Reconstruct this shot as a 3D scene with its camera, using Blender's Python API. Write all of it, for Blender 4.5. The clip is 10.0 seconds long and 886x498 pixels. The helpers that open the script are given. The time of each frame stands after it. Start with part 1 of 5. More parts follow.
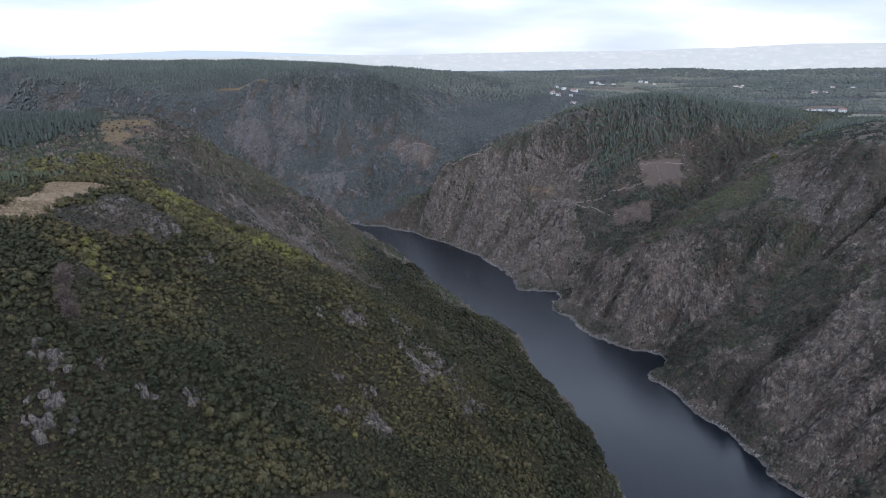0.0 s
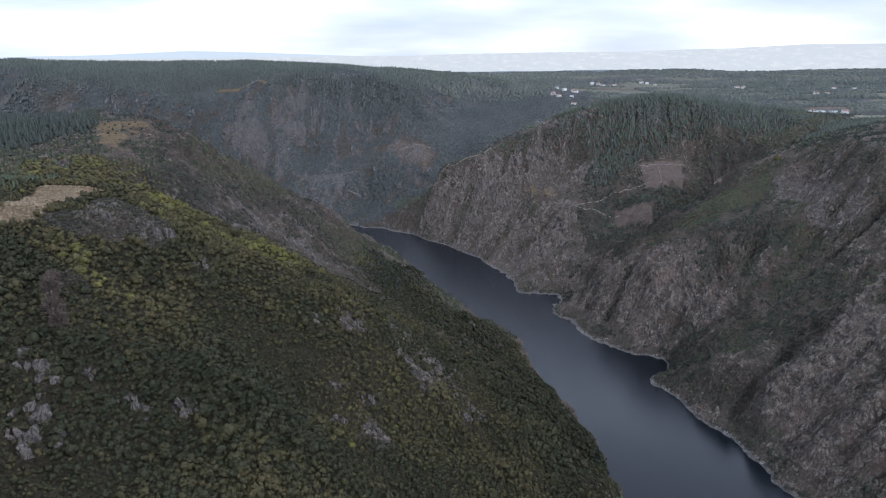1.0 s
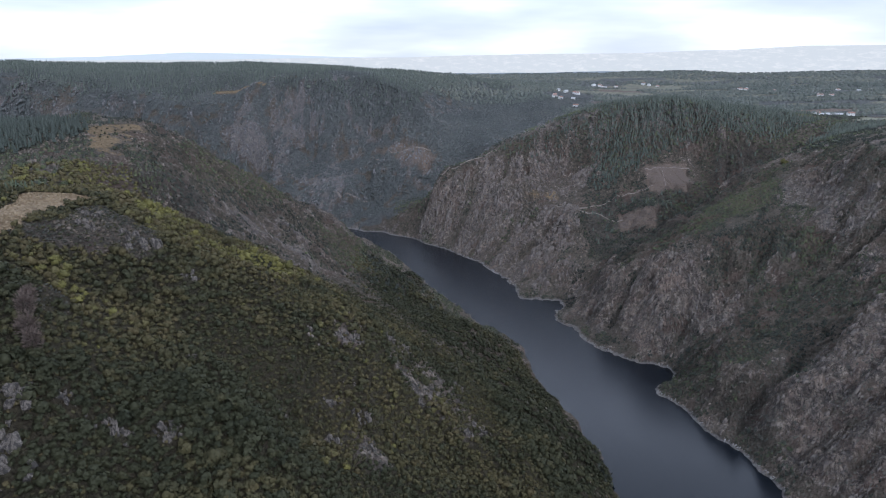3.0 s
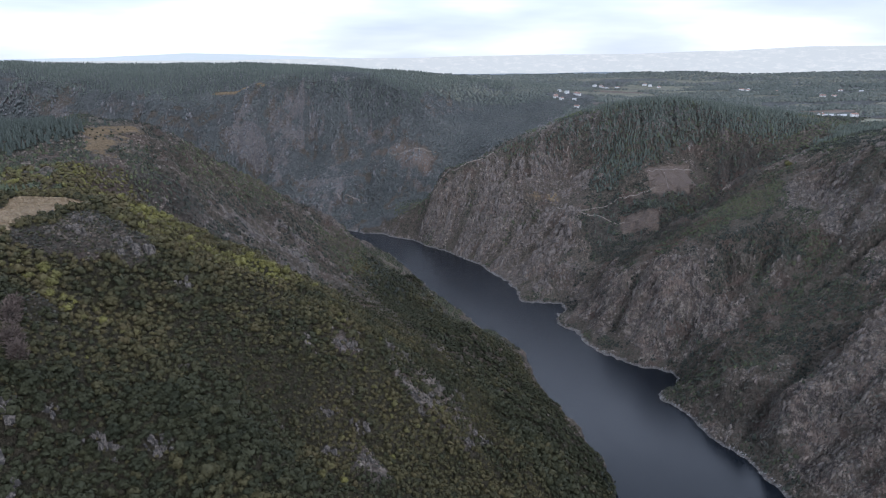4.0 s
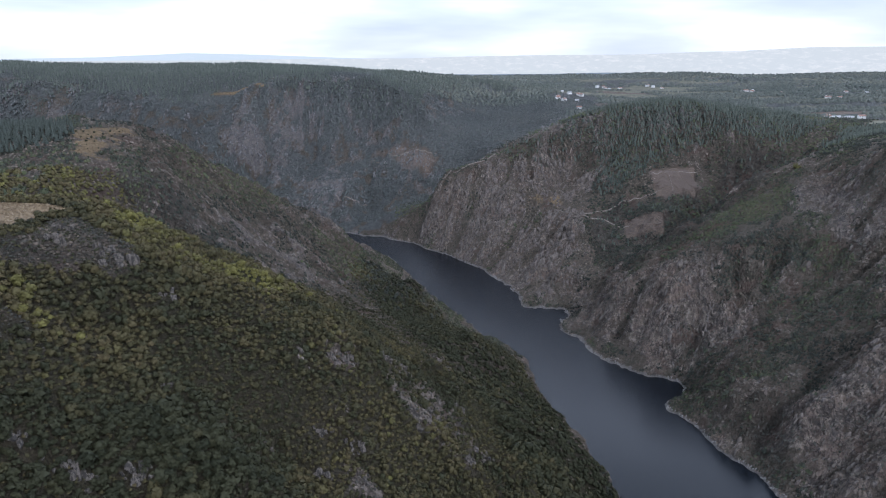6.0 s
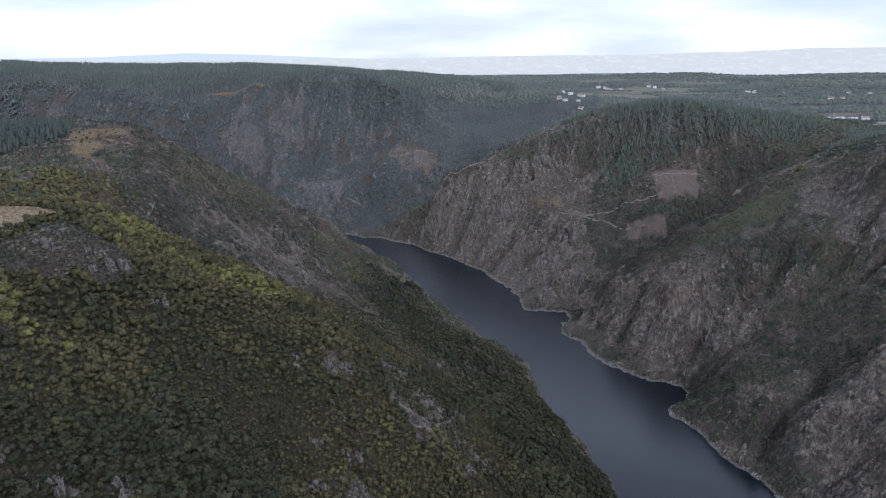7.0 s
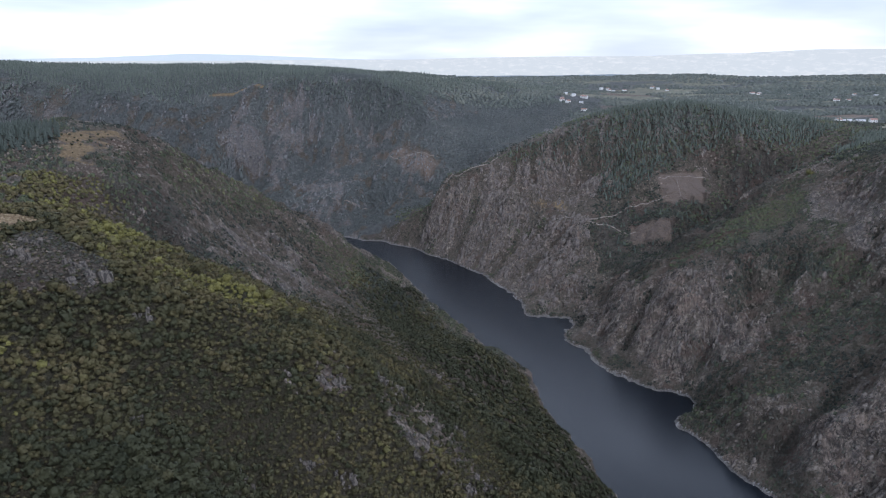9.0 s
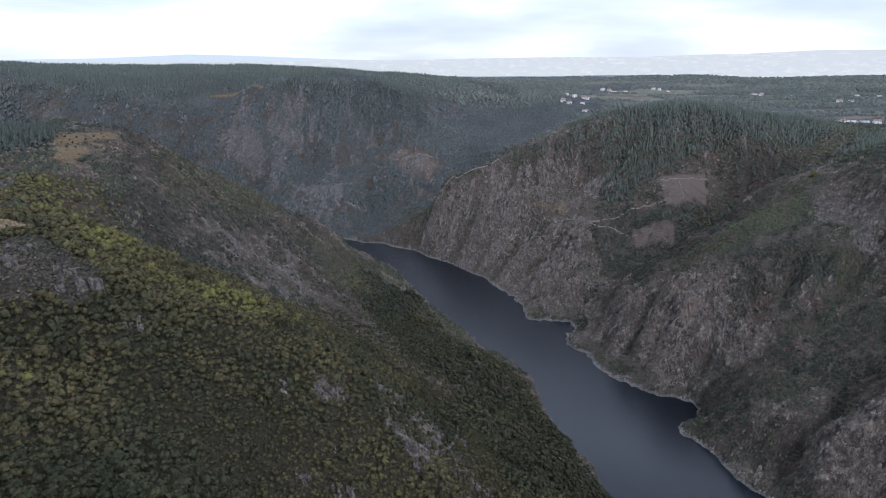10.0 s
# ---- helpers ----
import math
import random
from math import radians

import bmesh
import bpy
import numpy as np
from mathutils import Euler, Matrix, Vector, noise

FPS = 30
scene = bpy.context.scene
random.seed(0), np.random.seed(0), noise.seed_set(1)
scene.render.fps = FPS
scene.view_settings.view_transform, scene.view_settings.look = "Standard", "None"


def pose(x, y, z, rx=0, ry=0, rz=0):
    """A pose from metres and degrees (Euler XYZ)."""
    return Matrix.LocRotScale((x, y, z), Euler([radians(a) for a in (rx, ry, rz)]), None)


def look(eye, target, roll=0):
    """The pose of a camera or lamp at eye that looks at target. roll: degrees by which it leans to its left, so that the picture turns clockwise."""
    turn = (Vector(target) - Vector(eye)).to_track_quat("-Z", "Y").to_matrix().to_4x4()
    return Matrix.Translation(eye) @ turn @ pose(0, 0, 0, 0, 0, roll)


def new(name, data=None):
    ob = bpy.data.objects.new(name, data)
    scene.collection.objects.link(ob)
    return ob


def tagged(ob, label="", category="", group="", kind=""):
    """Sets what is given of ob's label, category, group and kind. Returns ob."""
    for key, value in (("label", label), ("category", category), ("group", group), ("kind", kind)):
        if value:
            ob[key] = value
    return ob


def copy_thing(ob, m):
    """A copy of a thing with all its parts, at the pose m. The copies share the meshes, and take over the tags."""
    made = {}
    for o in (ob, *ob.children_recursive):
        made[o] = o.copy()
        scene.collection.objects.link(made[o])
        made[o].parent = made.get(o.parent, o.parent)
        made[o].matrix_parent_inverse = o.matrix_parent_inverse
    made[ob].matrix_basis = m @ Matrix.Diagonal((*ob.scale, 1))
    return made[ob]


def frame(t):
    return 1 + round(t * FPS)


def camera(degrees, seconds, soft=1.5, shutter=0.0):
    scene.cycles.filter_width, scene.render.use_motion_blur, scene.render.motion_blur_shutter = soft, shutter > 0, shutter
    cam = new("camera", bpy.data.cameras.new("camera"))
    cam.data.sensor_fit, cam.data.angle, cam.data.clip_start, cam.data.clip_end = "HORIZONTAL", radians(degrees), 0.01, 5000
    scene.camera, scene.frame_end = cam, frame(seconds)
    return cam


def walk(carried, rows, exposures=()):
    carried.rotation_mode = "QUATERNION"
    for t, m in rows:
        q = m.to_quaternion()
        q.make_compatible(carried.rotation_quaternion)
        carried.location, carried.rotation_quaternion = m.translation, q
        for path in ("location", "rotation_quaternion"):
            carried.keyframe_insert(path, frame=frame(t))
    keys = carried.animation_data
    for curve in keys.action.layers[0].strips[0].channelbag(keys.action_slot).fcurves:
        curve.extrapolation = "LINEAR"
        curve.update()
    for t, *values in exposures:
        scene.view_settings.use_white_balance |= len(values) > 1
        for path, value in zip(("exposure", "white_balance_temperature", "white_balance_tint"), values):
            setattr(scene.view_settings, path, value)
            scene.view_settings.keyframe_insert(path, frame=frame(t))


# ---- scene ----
# Camera: a level flight over the left slope of a river gorge, water level at z = 0.
cam = camera(71.1, 10.0, soft=1.05)
METRES, EYE, TILT, LEAN, TURN = 100.0, 383.0, -17.6, 0.0, 0.0
EXPOSURE, KELVIN, TINT, SKY, SUN = 0.30, 5580.0, 17.0, 0.84, 1.7
ROWS = [
    (0.0, 0.0, 0.0, 0.0, 0.0, 0.0, 0.0),
    (0.5, 0.0012, 0.0457, 0.0153, 0.01, 0.02, 0.0),
    (1.0, 0.0034, 0.09, 0.0298, 0.01, 0.06, -0.0),
    (1.5, 0.005, 0.1347, 0.0442, 0.02, 0.11, 0.01),
    (2.0, 0.0073, 0.1791, 0.0586, 0.04, 0.13, -0.0),
    (2.5, 0.0082, 0.2255, 0.0745, 0.05, 0.15, -0.01),
    (4.0, 0.009, 0.3729, 0.1236, 0.11, 0.24, -0.02),
    (4.5, 0.0098, 0.422, 0.1395, 0.11, 0.25, -0.04),
    (5.0, 0.0112, 0.4718, 0.156, 0.14, 0.26, -0.07),
    (5.5, 0.0135, 0.5218, 0.1705, 0.18, 0.26, -0.1),
    (7.0, 0.022, 0.6658, 0.2145, 0.28, 0.29, -0.22),
    (7.5, 0.0248, 0.7125, 0.2289, 0.31, 0.3, -0.26),
    (8.0, 0.0279, 0.7596, 0.2433, 0.34, 0.33, -0.3),
    (8.5, 0.0304, 0.8069, 0.2587, 0.38, 0.34, -0.34),
    (9.0, 0.0317, 0.8546, 0.2735, 0.41, 0.37, -0.35),
    (9.5, 0.0345, 0.9022, 0.289, 0.45, 0.4, -0.36),
    (10.0, 0.0357, 0.9513, 0.3053, 0.48, 0.43, -0.37),
]
walk(cam, [(t, pose(0, 0, EYE, TILT, LEAN, TURN) @ pose(METRES * x, METRES * y, METRES * z, 90 + pitch, roll, yaw)) for t, x, y, z, yaw, pitch, roll in ROWS],
     exposures=[(0.0, EXPOSURE, KELVIN, TINT), (10.0, EXPOSURE, KELVIN, TINT)])


# ---- node helpers ----
class Nodes:
    """Small wrapper to write node trees briefly."""

    def __init__(self, tree):
        self.t = tree
        tree.nodes.clear()

    def n(self, kind, out=0, node=None, **values):
        node = node or self.t.nodes.new(kind)
        for key, value in values.items():
            name = int(key[1:]) if key[0] == "i" and key[1:].isdigit() else key.replace("_", " ")
            self.put(node.inputs[name], value)
        return node.outputs[out]

    def put(self, socket, value):
        if isinstance(value, bpy.types.NodeSocket):
            self.t.links.new(value, socket)
        elif isinstance(value, (tuple, list)) and len(value) == 3 and socket.type == "RGBA":
            socket.default_value = (*value, 1)
        else:
            socket.default_value = value

    def math(self, op, a, b=0.0, clamp=False):
        node = self.t.nodes.new("ShaderNodeMath")
        node.operation, node.use_clamp = op, clamp
        return self.n("", 0, node, i0=a, i1=b)

    def mix(self, f, a, b, blend="MIX"):
        node = self.t.nodes.new("ShaderNodeMix")
        node.data_type, node.blend_type = "RGBA", blend
        return self.n("", 2, node, i0=f, i6=a, i7=b)

    def ramp(self, f, *stops):
        node = self.t.nodes.new("ShaderNodeValToRGB")
        el = node.color_ramp.elements
        while len(el) < len(stops):
            el.new(0.5)
        for e, (p, c) in zip(el, stops):
            e.position, e.color = p, (*c, 1) if isinstance(c, (tuple, list)) else (c, c, c, 1)
        self.put(node.inputs[0], f)
        return node.outputs[0]

    def noise(self, vec, scale, detail=4, rough=0.55, out=0):
        return self.n("ShaderNodeTexNoise", out, Vector=vec, Scale=scale, Detail=detail, Roughness=rough)

    def attr(self, name, out=2):
        node = self.t.nodes.new("ShaderNodeAttribute")
        node.attribute_name = name
        return node.outputs[out]


def material(name, build):
    m = bpy.data.materials.new(name)
    m.use_nodes = True
    g = Nodes(m.node_tree)
    shader = build(g)
    o = g.t.nodes.new("ShaderNodeOutputMaterial")
    g.t.links.new(shader, o.inputs["Surface"])
    return m


# ---- sky and sun ----
SUN_AZ, SUN_EL = radians(142), radians(46)
world = bpy.data.worlds.new("sky")
scene.world = world
world.use_nodes = True
g = Nodes(world.node_tree)
direction = g.n("ShaderNodeTexCoord", 0)
nishita = g.t.nodes.new("ShaderNodeTexSky")
nishita.sky_type, nishita.sun_disc, nishita.sun_elevation, nishita.sun_rotation = "NISHITA", False, SUN_EL, SUN_AZ
blue = nishita.outputs[0]
flat = g.n("ShaderNodeMapping", Vector=direction, Scale=(1.6, 1.6, 9.0))
banks = g.noise(flat, 1.7, 4, 0.5)
cover = g.ramp(banks, (0.32, (0.72, 0.79, 0.83)), (0.47, (0.92, 0.98, 1.02)), (0.62, (1.28, 1.37, 1.41)))
dim_blue = g.mix(1.0, blue, (0.10, 0.10, 0.10), "MULTIPLY")
sky = g.mix(0.78, dim_blue, cover)
up = g.n("ShaderNodeSeparateXYZ", 2, Vector=direction)
sky = g.mix(1.0, sky, g.ramp(up, (0.0, (1.09, 1.07, 1.05)), (0.08, (1.12, 1.10, 1.08)), (0.2, (2.5, 2.45, 2.4)), (0.42, (3.0, 2.95, 2.9)), (0.56, (1.5, 1.5, 1.5)), (0.7, (0.92, 0.95, 0.98)), (1.0, (0.64, 0.70, 0.76))), "MULTIPLY")
back = g.n("ShaderNodeBackground", Color=sky, Strength=SKY)
g.t.links.new(back, g.t.nodes.new("ShaderNodeOutputWorld").inputs["Surface"])

sun = new("sun", bpy.data.lights.new("sun", "SUN"))
sun.data.energy, sun.data.angle, sun.data.color = SUN, radians(11), (1.0, 0.97, 0.93)
sun.matrix_world = look((600, 900, 1200), (600 - 900 * math.sin(SUN_AZ) * math.cos(SUN_EL), 900 - 900 * math.cos(SUN_AZ) * math.cos(SUN_EL), 1200 - 900 * math.sin(SUN_EL)))

# -- landform begin --
# The relief: ridge, gully, shore and bench lines (x, y, z), joined by a smooth surface.
LINES = dict(
    right_shore=[(450, -500, 0), (440, 0, 0), (400, 250, 0), (355, 400, 0), (319, 489, 0), (302, 566, 0), (279, 620, 0), (270, 653, 0), (256, 683, 0), (284, 709, 0), (286, 743, 0), (264, 756, 0),
                 (229, 784, 0), (201, 818, 0), (186, 869, 0), (170, 902, 0), (190, 955, 0), (158, 974, 0), (132, 982, 0), (122, 1043, 0), (92, 1112, 0), (61, 1178, 0), (-5, 1259, 0), (-55, 1315, 0),
                 (-121, 1361, 0), (-169, 1385, 0), (-218, 1410, 0)],
    far_shore=[(-218, 1410, 0), (-320, 1440, 0), (-500, 1470, 0), (-800, 1480, 0), (-1300, 1470, 0)],
    left_shore=[(280, -500, 0), (240, 0, 0), (195, 250, 0), (160, 440, 0), (158, 527, 0), (151, 587, 0), (137, 646, 0), (113, 716, 0), (105, 801, 0), (81, 849, 0), (41, 904, 0), (-24, 1032, 0),
                (-96, 1199, 0), (-140, 1275, 0), (-190, 1325, 0), (-260, 1368, 0), (-350, 1395, 0), (-550, 1410, 0), (-900, 1410, 0), (-1300, 1400, 0)],
    river_bed=[(370, -500, -25), (340, 0, -25), (290, 250, -25), (240, 470, -25), (210, 600, -25), (195, 720, -25), (150, 850, -25), (90, 970, -22), (20, 1110, -20), (-55, 1225, -20), (-165, 1350, -16),
               (-350, 1420, -14), (-800, 1444, -14)],
    near_crest=[(-700, 380, 312), (-500, 430, 300), (-330, 440, 293), (-269, 432, 291), (-222, 417, 287), (-180, 395, 267), (-153, 413, 254), (-120, 468, 226)],
    near_top=[(-250, 340, 294), (-273, 400, 292), (-298, 480, 288), (-270, 480, 288), (-239, 450, 288)],
    near_edge=[(-199, 430, 276), (-164, 450, 253), (-140, 470, 238), (-115, 490, 218), (-93, 520, 194)],
    gold_shelf=[(-431, 600, 273), (-338, 600, 265), (-307, 620, 245)],
    near_flank=[(-208, 273, 277), (-199, 313, 266), (-178, 350, 250), (-134, 334, 223), (-106, 314, 205), (-86, 336, 177), (-49, 364, 150), (-9, 411, 124), (28, 459, 101), (77, 484, 73), (128, 509, 24)],
    near_step=[(-219, 368, 285), (-178, 307, 247), (-163, 285, 235), (-140, 275, 211), (-52, 256, 165)],
    near_foot=[(-64, 440, 194), (-24, 487, 151), (31, 742, 57), (65, 716, 32), (83, 598, 44)],
    near_back=[(-250, 150, 280), (-170, 200, 225), (-60, 130, 165), (60, 150, 95), (-220, 0, 260), (-20, 0, 140), (-20, -400, 150), (-400, -400, 300)],
    side_gully=[(-330, 550, 264), (-225, 575, 222), (-160, 620, 170), (-100, 700, 110), (-20, 800, 45), (20, 880, 10)],
    spur_crest=[(-535, 760, 301), (-468, 860, 308), (-382, 830, 299), (-361, 880, 266), (-333, 950, 229), (-307, 1000, 197), (-260, 1060, 152), (-217, 1125, 102), (-187, 1175, 53), (-155, 1222, 14)],
    spur_drop=[(-350, 1110, 128), (-290, 1190, 62), (-245, 1255, 22), (-222, 1300, 2)],
    spur_face=[(-377, 797, 299), (-372, 740, 293), (-313, 687, 267), (-278, 665, 242), (-255, 648, 219)],
    spur_flank=[(-267, 793, 214), (-240, 788, 178), (-205, 829, 165), (-183, 902, 124), (-99, 860, 66), (-55, 918, 58), (-5, 945, 12)],
    spur_foot=[(-160, 1050, 60), (-107, 1109, 24)],
    spur_back=[(-470, 1000, 210), (-420, 1150, 110), (-360, 1260, 35), (-700, 950, 280), (-700, 1100, 180), (-700, 1300, 40)],
    left_plain=[(-404, 691, 295), (-403, 560, 277), (-700, 600, 302), (-900, 800, 305), (-1300, 500, 320), (-1300, 900, 300)],
    wall_foot=[(-185, 1496, 40), (-225, 1513, 75), (-327, 1578, 85), (-463, 1640, 115), (-650, 1560, 60), (-900, 1600, 90), (-1300, 1620, 120)],
    wall_middle=[(-1103, 1769, 305), (-875, 1729, 272), (-716, 1696, 238), (-633, 1658, 186), (-495, 1625, 148), (-433, 1735, 207), (-341, 1700, 121), (-210, 1753, 200), (-137, 1627, 140), (-77, 1562, 103), (-16, 1572, 119)],
    wall_top=[(-1300, 1830, 330), (-900, 1850, 308), (-654, 1828, 286), (-487, 1790, 286), (-301, 1768, 250), (-129, 1800, 285), (23, 1900, 215)],
    rim=[(-2200, 2000, 344), (-1366, 2000, 344), (-933, 2000, 331), (-720, 2000, 331), (-495, 2000, 338), (-246, 2100, 330), (-68, 2300, 309), (264, 2600, 288)],
    hollow=[(0, 1450, 60), (62, 1580, 120), (118, 1613, 165), (199, 1685, 168), (350, 1640, 195)],
    hill_crest=[(-149, 1392, 6), (-109, 1394, 30), (-56, 1382, 72), (-5, 1342, 128), (56, 1340, 160), (105, 1350, 174), (166, 1360, 202), (216, 1370, 220), (319, 1400, 268), (390, 1390, 283), (504, 1370, 290), (627, 1370, 273), (746, 1360, 261), (810, 1300, 250)],
    hill_bluff=[(16, 1282, 48), (60, 1270, 86), (95, 1300, 132)],
    hill_face=[(125, 1205, 68), (107, 1252, 112), (161, 1142, 55), (194, 1240, 115), (249, 1312, 150), (244, 1350, 206), (313, 1308, 193), (366, 1340, 250)],
    hill_bench=[(202, 1027, 40), (241, 1143, 106), (319, 1119, 103), (375, 1087, 119), (376, 1161, 142), (391, 1219, 175), (482, 1241, 180), (450, 1150, 148), (465, 1292, 225), (562, 1258, 220)],
    hill_gully=[(190, 955, 0), (215, 985, 20), (255, 1030, 52), (300, 1035, 72), (380, 1055, 95), (470, 1110, 115), (557, 1165, 140), (620, 1190, 172), (700, 1220, 215)],
    right_crest=[(186, 869, 2), (219, 875, 18), (240, 887, 54), (289, 900, 95), (340, 930, 118), (382, 980, 137), (421, 1006, 145), (494, 1060, 177), (594, 1120, 202), (690, 1150, 243), (760, 1100, 265)],
    right_rib=[(268, 811, 34), (306, 802, 77), (342, 832, 114), (424, 842, 151), (481, 830, 169), (541, 868, 212), (562, 864, 242), (611, 990, 258), (800, 900, 300)],
    right_slope=[(352, 751, 54), (377, 804, 98), (439, 790, 121), (520, 766, 165), (600, 760, 225)],
    right_low=[(297, 675, 27), (349, 660, 62), (409, 724, 88), (465, 716, 119), (600, 620, 210)],
    right_near=[(304, 615, 21), (356, 572, 49), (403, 623, 82), (419, 603, 103), (390, 540, 66), (356, 511, 32), (520, 470, 160), (520, 250, 150), (560, -200, 160)],
    right_plain=[(900, 600, 310), (850, 1050, 275), (876, 1443, 252), (1100, 1500, 255), (1300, 1200, 272), (1500, 600, 320), (1200, 0, 330)],
    plateau=[(200, 1950, 225), (364, 1990, 246), (500, 1800, 232), (700, 1600, 235), (621, 2547, 248), (823, 2547, 248), (1077, 2300, 256), (1500, 2000, 262), (471, 3500, 266), (1250, 3400, 292), (2148, 3400, 292), (2500, 2000, 285)],
    far_land=[(-2500, 3000, 310), (-1200, 3000, 295), (-200, 3300, 285), (300, 4200, 262), (1500, 4300, 262), (3000, 4200, 275), (-2000, 4300, 280), (-4000, 2500, 330), (-3000, 0, 340), (3500, 1000, 310), (4200, 3000, 290),
              (-2500, -1500, 330), (0, -1500, 200), (2500, -1500, 330), (0, 4700, 235), (2000, 4700, 235), (-2500, 4700, 250)],
)


def sampled(points, step):
    """Points along a line, every step metres at most."""
    rows = []
    for a, b in zip(points, points[1:]):
        a, b = np.array(a, float), np.array(b, float)
        k = max(1, min(8, int(np.linalg.norm((b - a)[:2]) / step)))
        rows += [a + (b - a) * i / k for i in range(k)]
    return rows + [np.array(points[-1], float)]


# lone heights: their vertices stand apart and are not joined along a line
LONE = {"near_foot", "near_back", "spur_back", "left_plain", "hollow", "plateau", "far_land", "right_plain", "hill_face", "hill_bench", "wall_middle", "near_step", "near_top", "gold_shelf"}
_pts = []
for _name, _line in LINES.items():
    _pts += [np.array(p, float) for p in _line] if _name in LONE else sampled(_line, 40)
_pts = np.unique(np.array(_pts), axis=0)
_keep = []
for _p in _pts:
    if all((_p[0] - q[0]) ** 2 + (_p[1] - q[1]) ** 2 > 9 for q in _keep):
        _keep.append(_p)
_pts = np.array(_keep)
_n = len(_pts)
_d = np.hypot(_pts[:, None, 0] - _pts[None, :, 0], _pts[:, None, 1] - _pts[None, :, 1])
_a = np.zeros((_n + 3, _n + 3))
_a[:_n, :_n] = -np.sqrt(_d ** 2 + 20.0 ** 2) + np.eye(_n) * -1.5
_a[:_n, _n], _a[:_n, _n + 1], _a[:_n, _n + 2] = 1, _pts[:, 0] / 1000, _pts[:, 1] / 1000
_a[_n:, :_n] = _a[:_n, _n:].T
_w = np.linalg.solve(_a, np.concatenate([_pts[:, 2], np.zeros(3)]))


def base_height(x, y):
    """The smooth surface through the lines."""
    x, y = np.asarray(x, float), np.asarray(y, float)
    fx, fy = x.ravel(), y.ravel()
    z = np.empty(len(fx))
    for i in range(0, len(fx), 20000):
        s = slice(i, i + 20000)
        d = np.sqrt((fx[s, None] - _pts[None, :, 0]) ** 2 + (fy[s, None] - _pts[None, :, 1]) ** 2 + 400.0)
        z[s] = -d @ _w[:_n] + _w[_n] + _w[_n + 1] * fx[s] / 1000 + _w[_n + 2] * fy[s] / 1000
    return z.reshape(x.shape)


def value_noise(x, y, seed):
    """Smooth noise in -1..1 with cells of one unit."""
    xi, yi = np.floor(x).astype(np.int64), np.floor(y).astype(np.int64)
    fx, fy = x - xi, y - yi
    fx, fy = fx * fx * fx * (fx * (fx * 6 - 15) + 10), fy * fy * fy * (fy * (fy * 6 - 15) + 10)

    def grid(i, j):
        h = (i * 374761393 + j * 668265263 + seed * 974711) & 0xFFFFFFFF
        h = ((h ^ (h >> 13)) * 1274126177) & 0xFFFFFFFF
        return ((h ^ (h >> 16)) & 0xFFFF) / 32767.5 - 1

    a = grid(xi, yi) * (1 - fx) + grid(xi + 1, yi) * fx
    b = grid(xi, yi + 1) * (1 - fx) + grid(xi + 1, yi + 1) * fx
    return a * (1 - fy) + b * fy


def fbm(x, y, size, octaves, seed, gain=0.5):
    total, amp, norm = 0, 1.0, 0
    for k in range(octaves):
        total = total + amp * value_noise(x / size * 2 ** k + 17.3 * k, y / size * 2 ** k - 9.1 * k, seed + k)
        norm, amp = norm + amp, amp * gain
    return total / norm


def ridged(x, y, size, octaves, seed):
    total, amp, norm = 0, 1.0, 0
    for k in range(octaves):
        total = total + amp * (1 - 2 * np.abs(value_noise(x / size * 2 ** k + 5.7 * k, y / size * 2 ** k + 3.3 * k, seed + k)))
        norm, amp = norm + amp, amp * 0.5
    return total / norm


def step(a, b, v):
    t = np.clip((v - a) / (b - a), 0, 1)
    return t * t * (3 - 2 * t)


def sample(grid, x, y):
    """Bilinear reading of a grid that covers the gorge."""
    u, v = np.clip((x - GX0) / GS, 0, grid.shape[1] - 1.001), np.clip((y - GY0) / GS, 0, grid.shape[0] - 1.001)
    i, j = u.astype(int), v.astype(int)
    u, v = u - i, v - j
    return (grid[j, i] * (1 - u) + grid[j, i + 1] * u) * (1 - v) + (grid[j + 1, i] * (1 - u) + grid[j + 1, i + 1] * u) * v


# Ribs and runnels that follow the fall line: noise smeared downhill.
GX0, GY0, GS = -1500.0, 0.0, 5.0
_gx, _gy = np.meshgrid(np.arange(GX0, 1200, GS), np.arange(GY0, 2300, GS))
_gz = base_height(_gx, _gy)
_dy, _dx = np.gradient(_gz, GS)
_slope = np.hypot(_dx, _dy)
_ux, _uy = _dx / (_slope + 1e-6), _dy / (_slope + 1e-6)


def smear(source, length):
    total = source.copy()
    for sign in (1, -1):
        px, py = _gx.copy(), _gy.copy()
        for k in range(length):
            px, py = px + sign * GS * sample(_ux, px, py), py + sign * GS * sample(_uy, px, py)
            total = total + sample(source, px, py)
    total -= total.mean()
    return total / total.std()


_rng = np.random.default_rng(4)
_ribs = smear(value_noise(_gx / 9, _gy / 9, 11) + 0.7 * _rng.standard_normal(_gx.shape), 12)
_wide = smear(value_noise(_gx / 28, _gy / 28, 31), 16)
_ravine = smear(value_noise(_gx / 85, _gy / 60, 37), 26)


def inside(x, y, cx, cy, rx, ry, soft=0.35):
    """1 inside an oval, 0 outside, with a ragged soft edge."""
    d = np.hypot((x - cx) / rx, (y - cy) / ry) + (0.5 if soft > 0.15 else 0.12) * fbm(x, y, 26, 4, 77, 0.6)
    return 1 - step(1 - soft, 1 + soft, d)


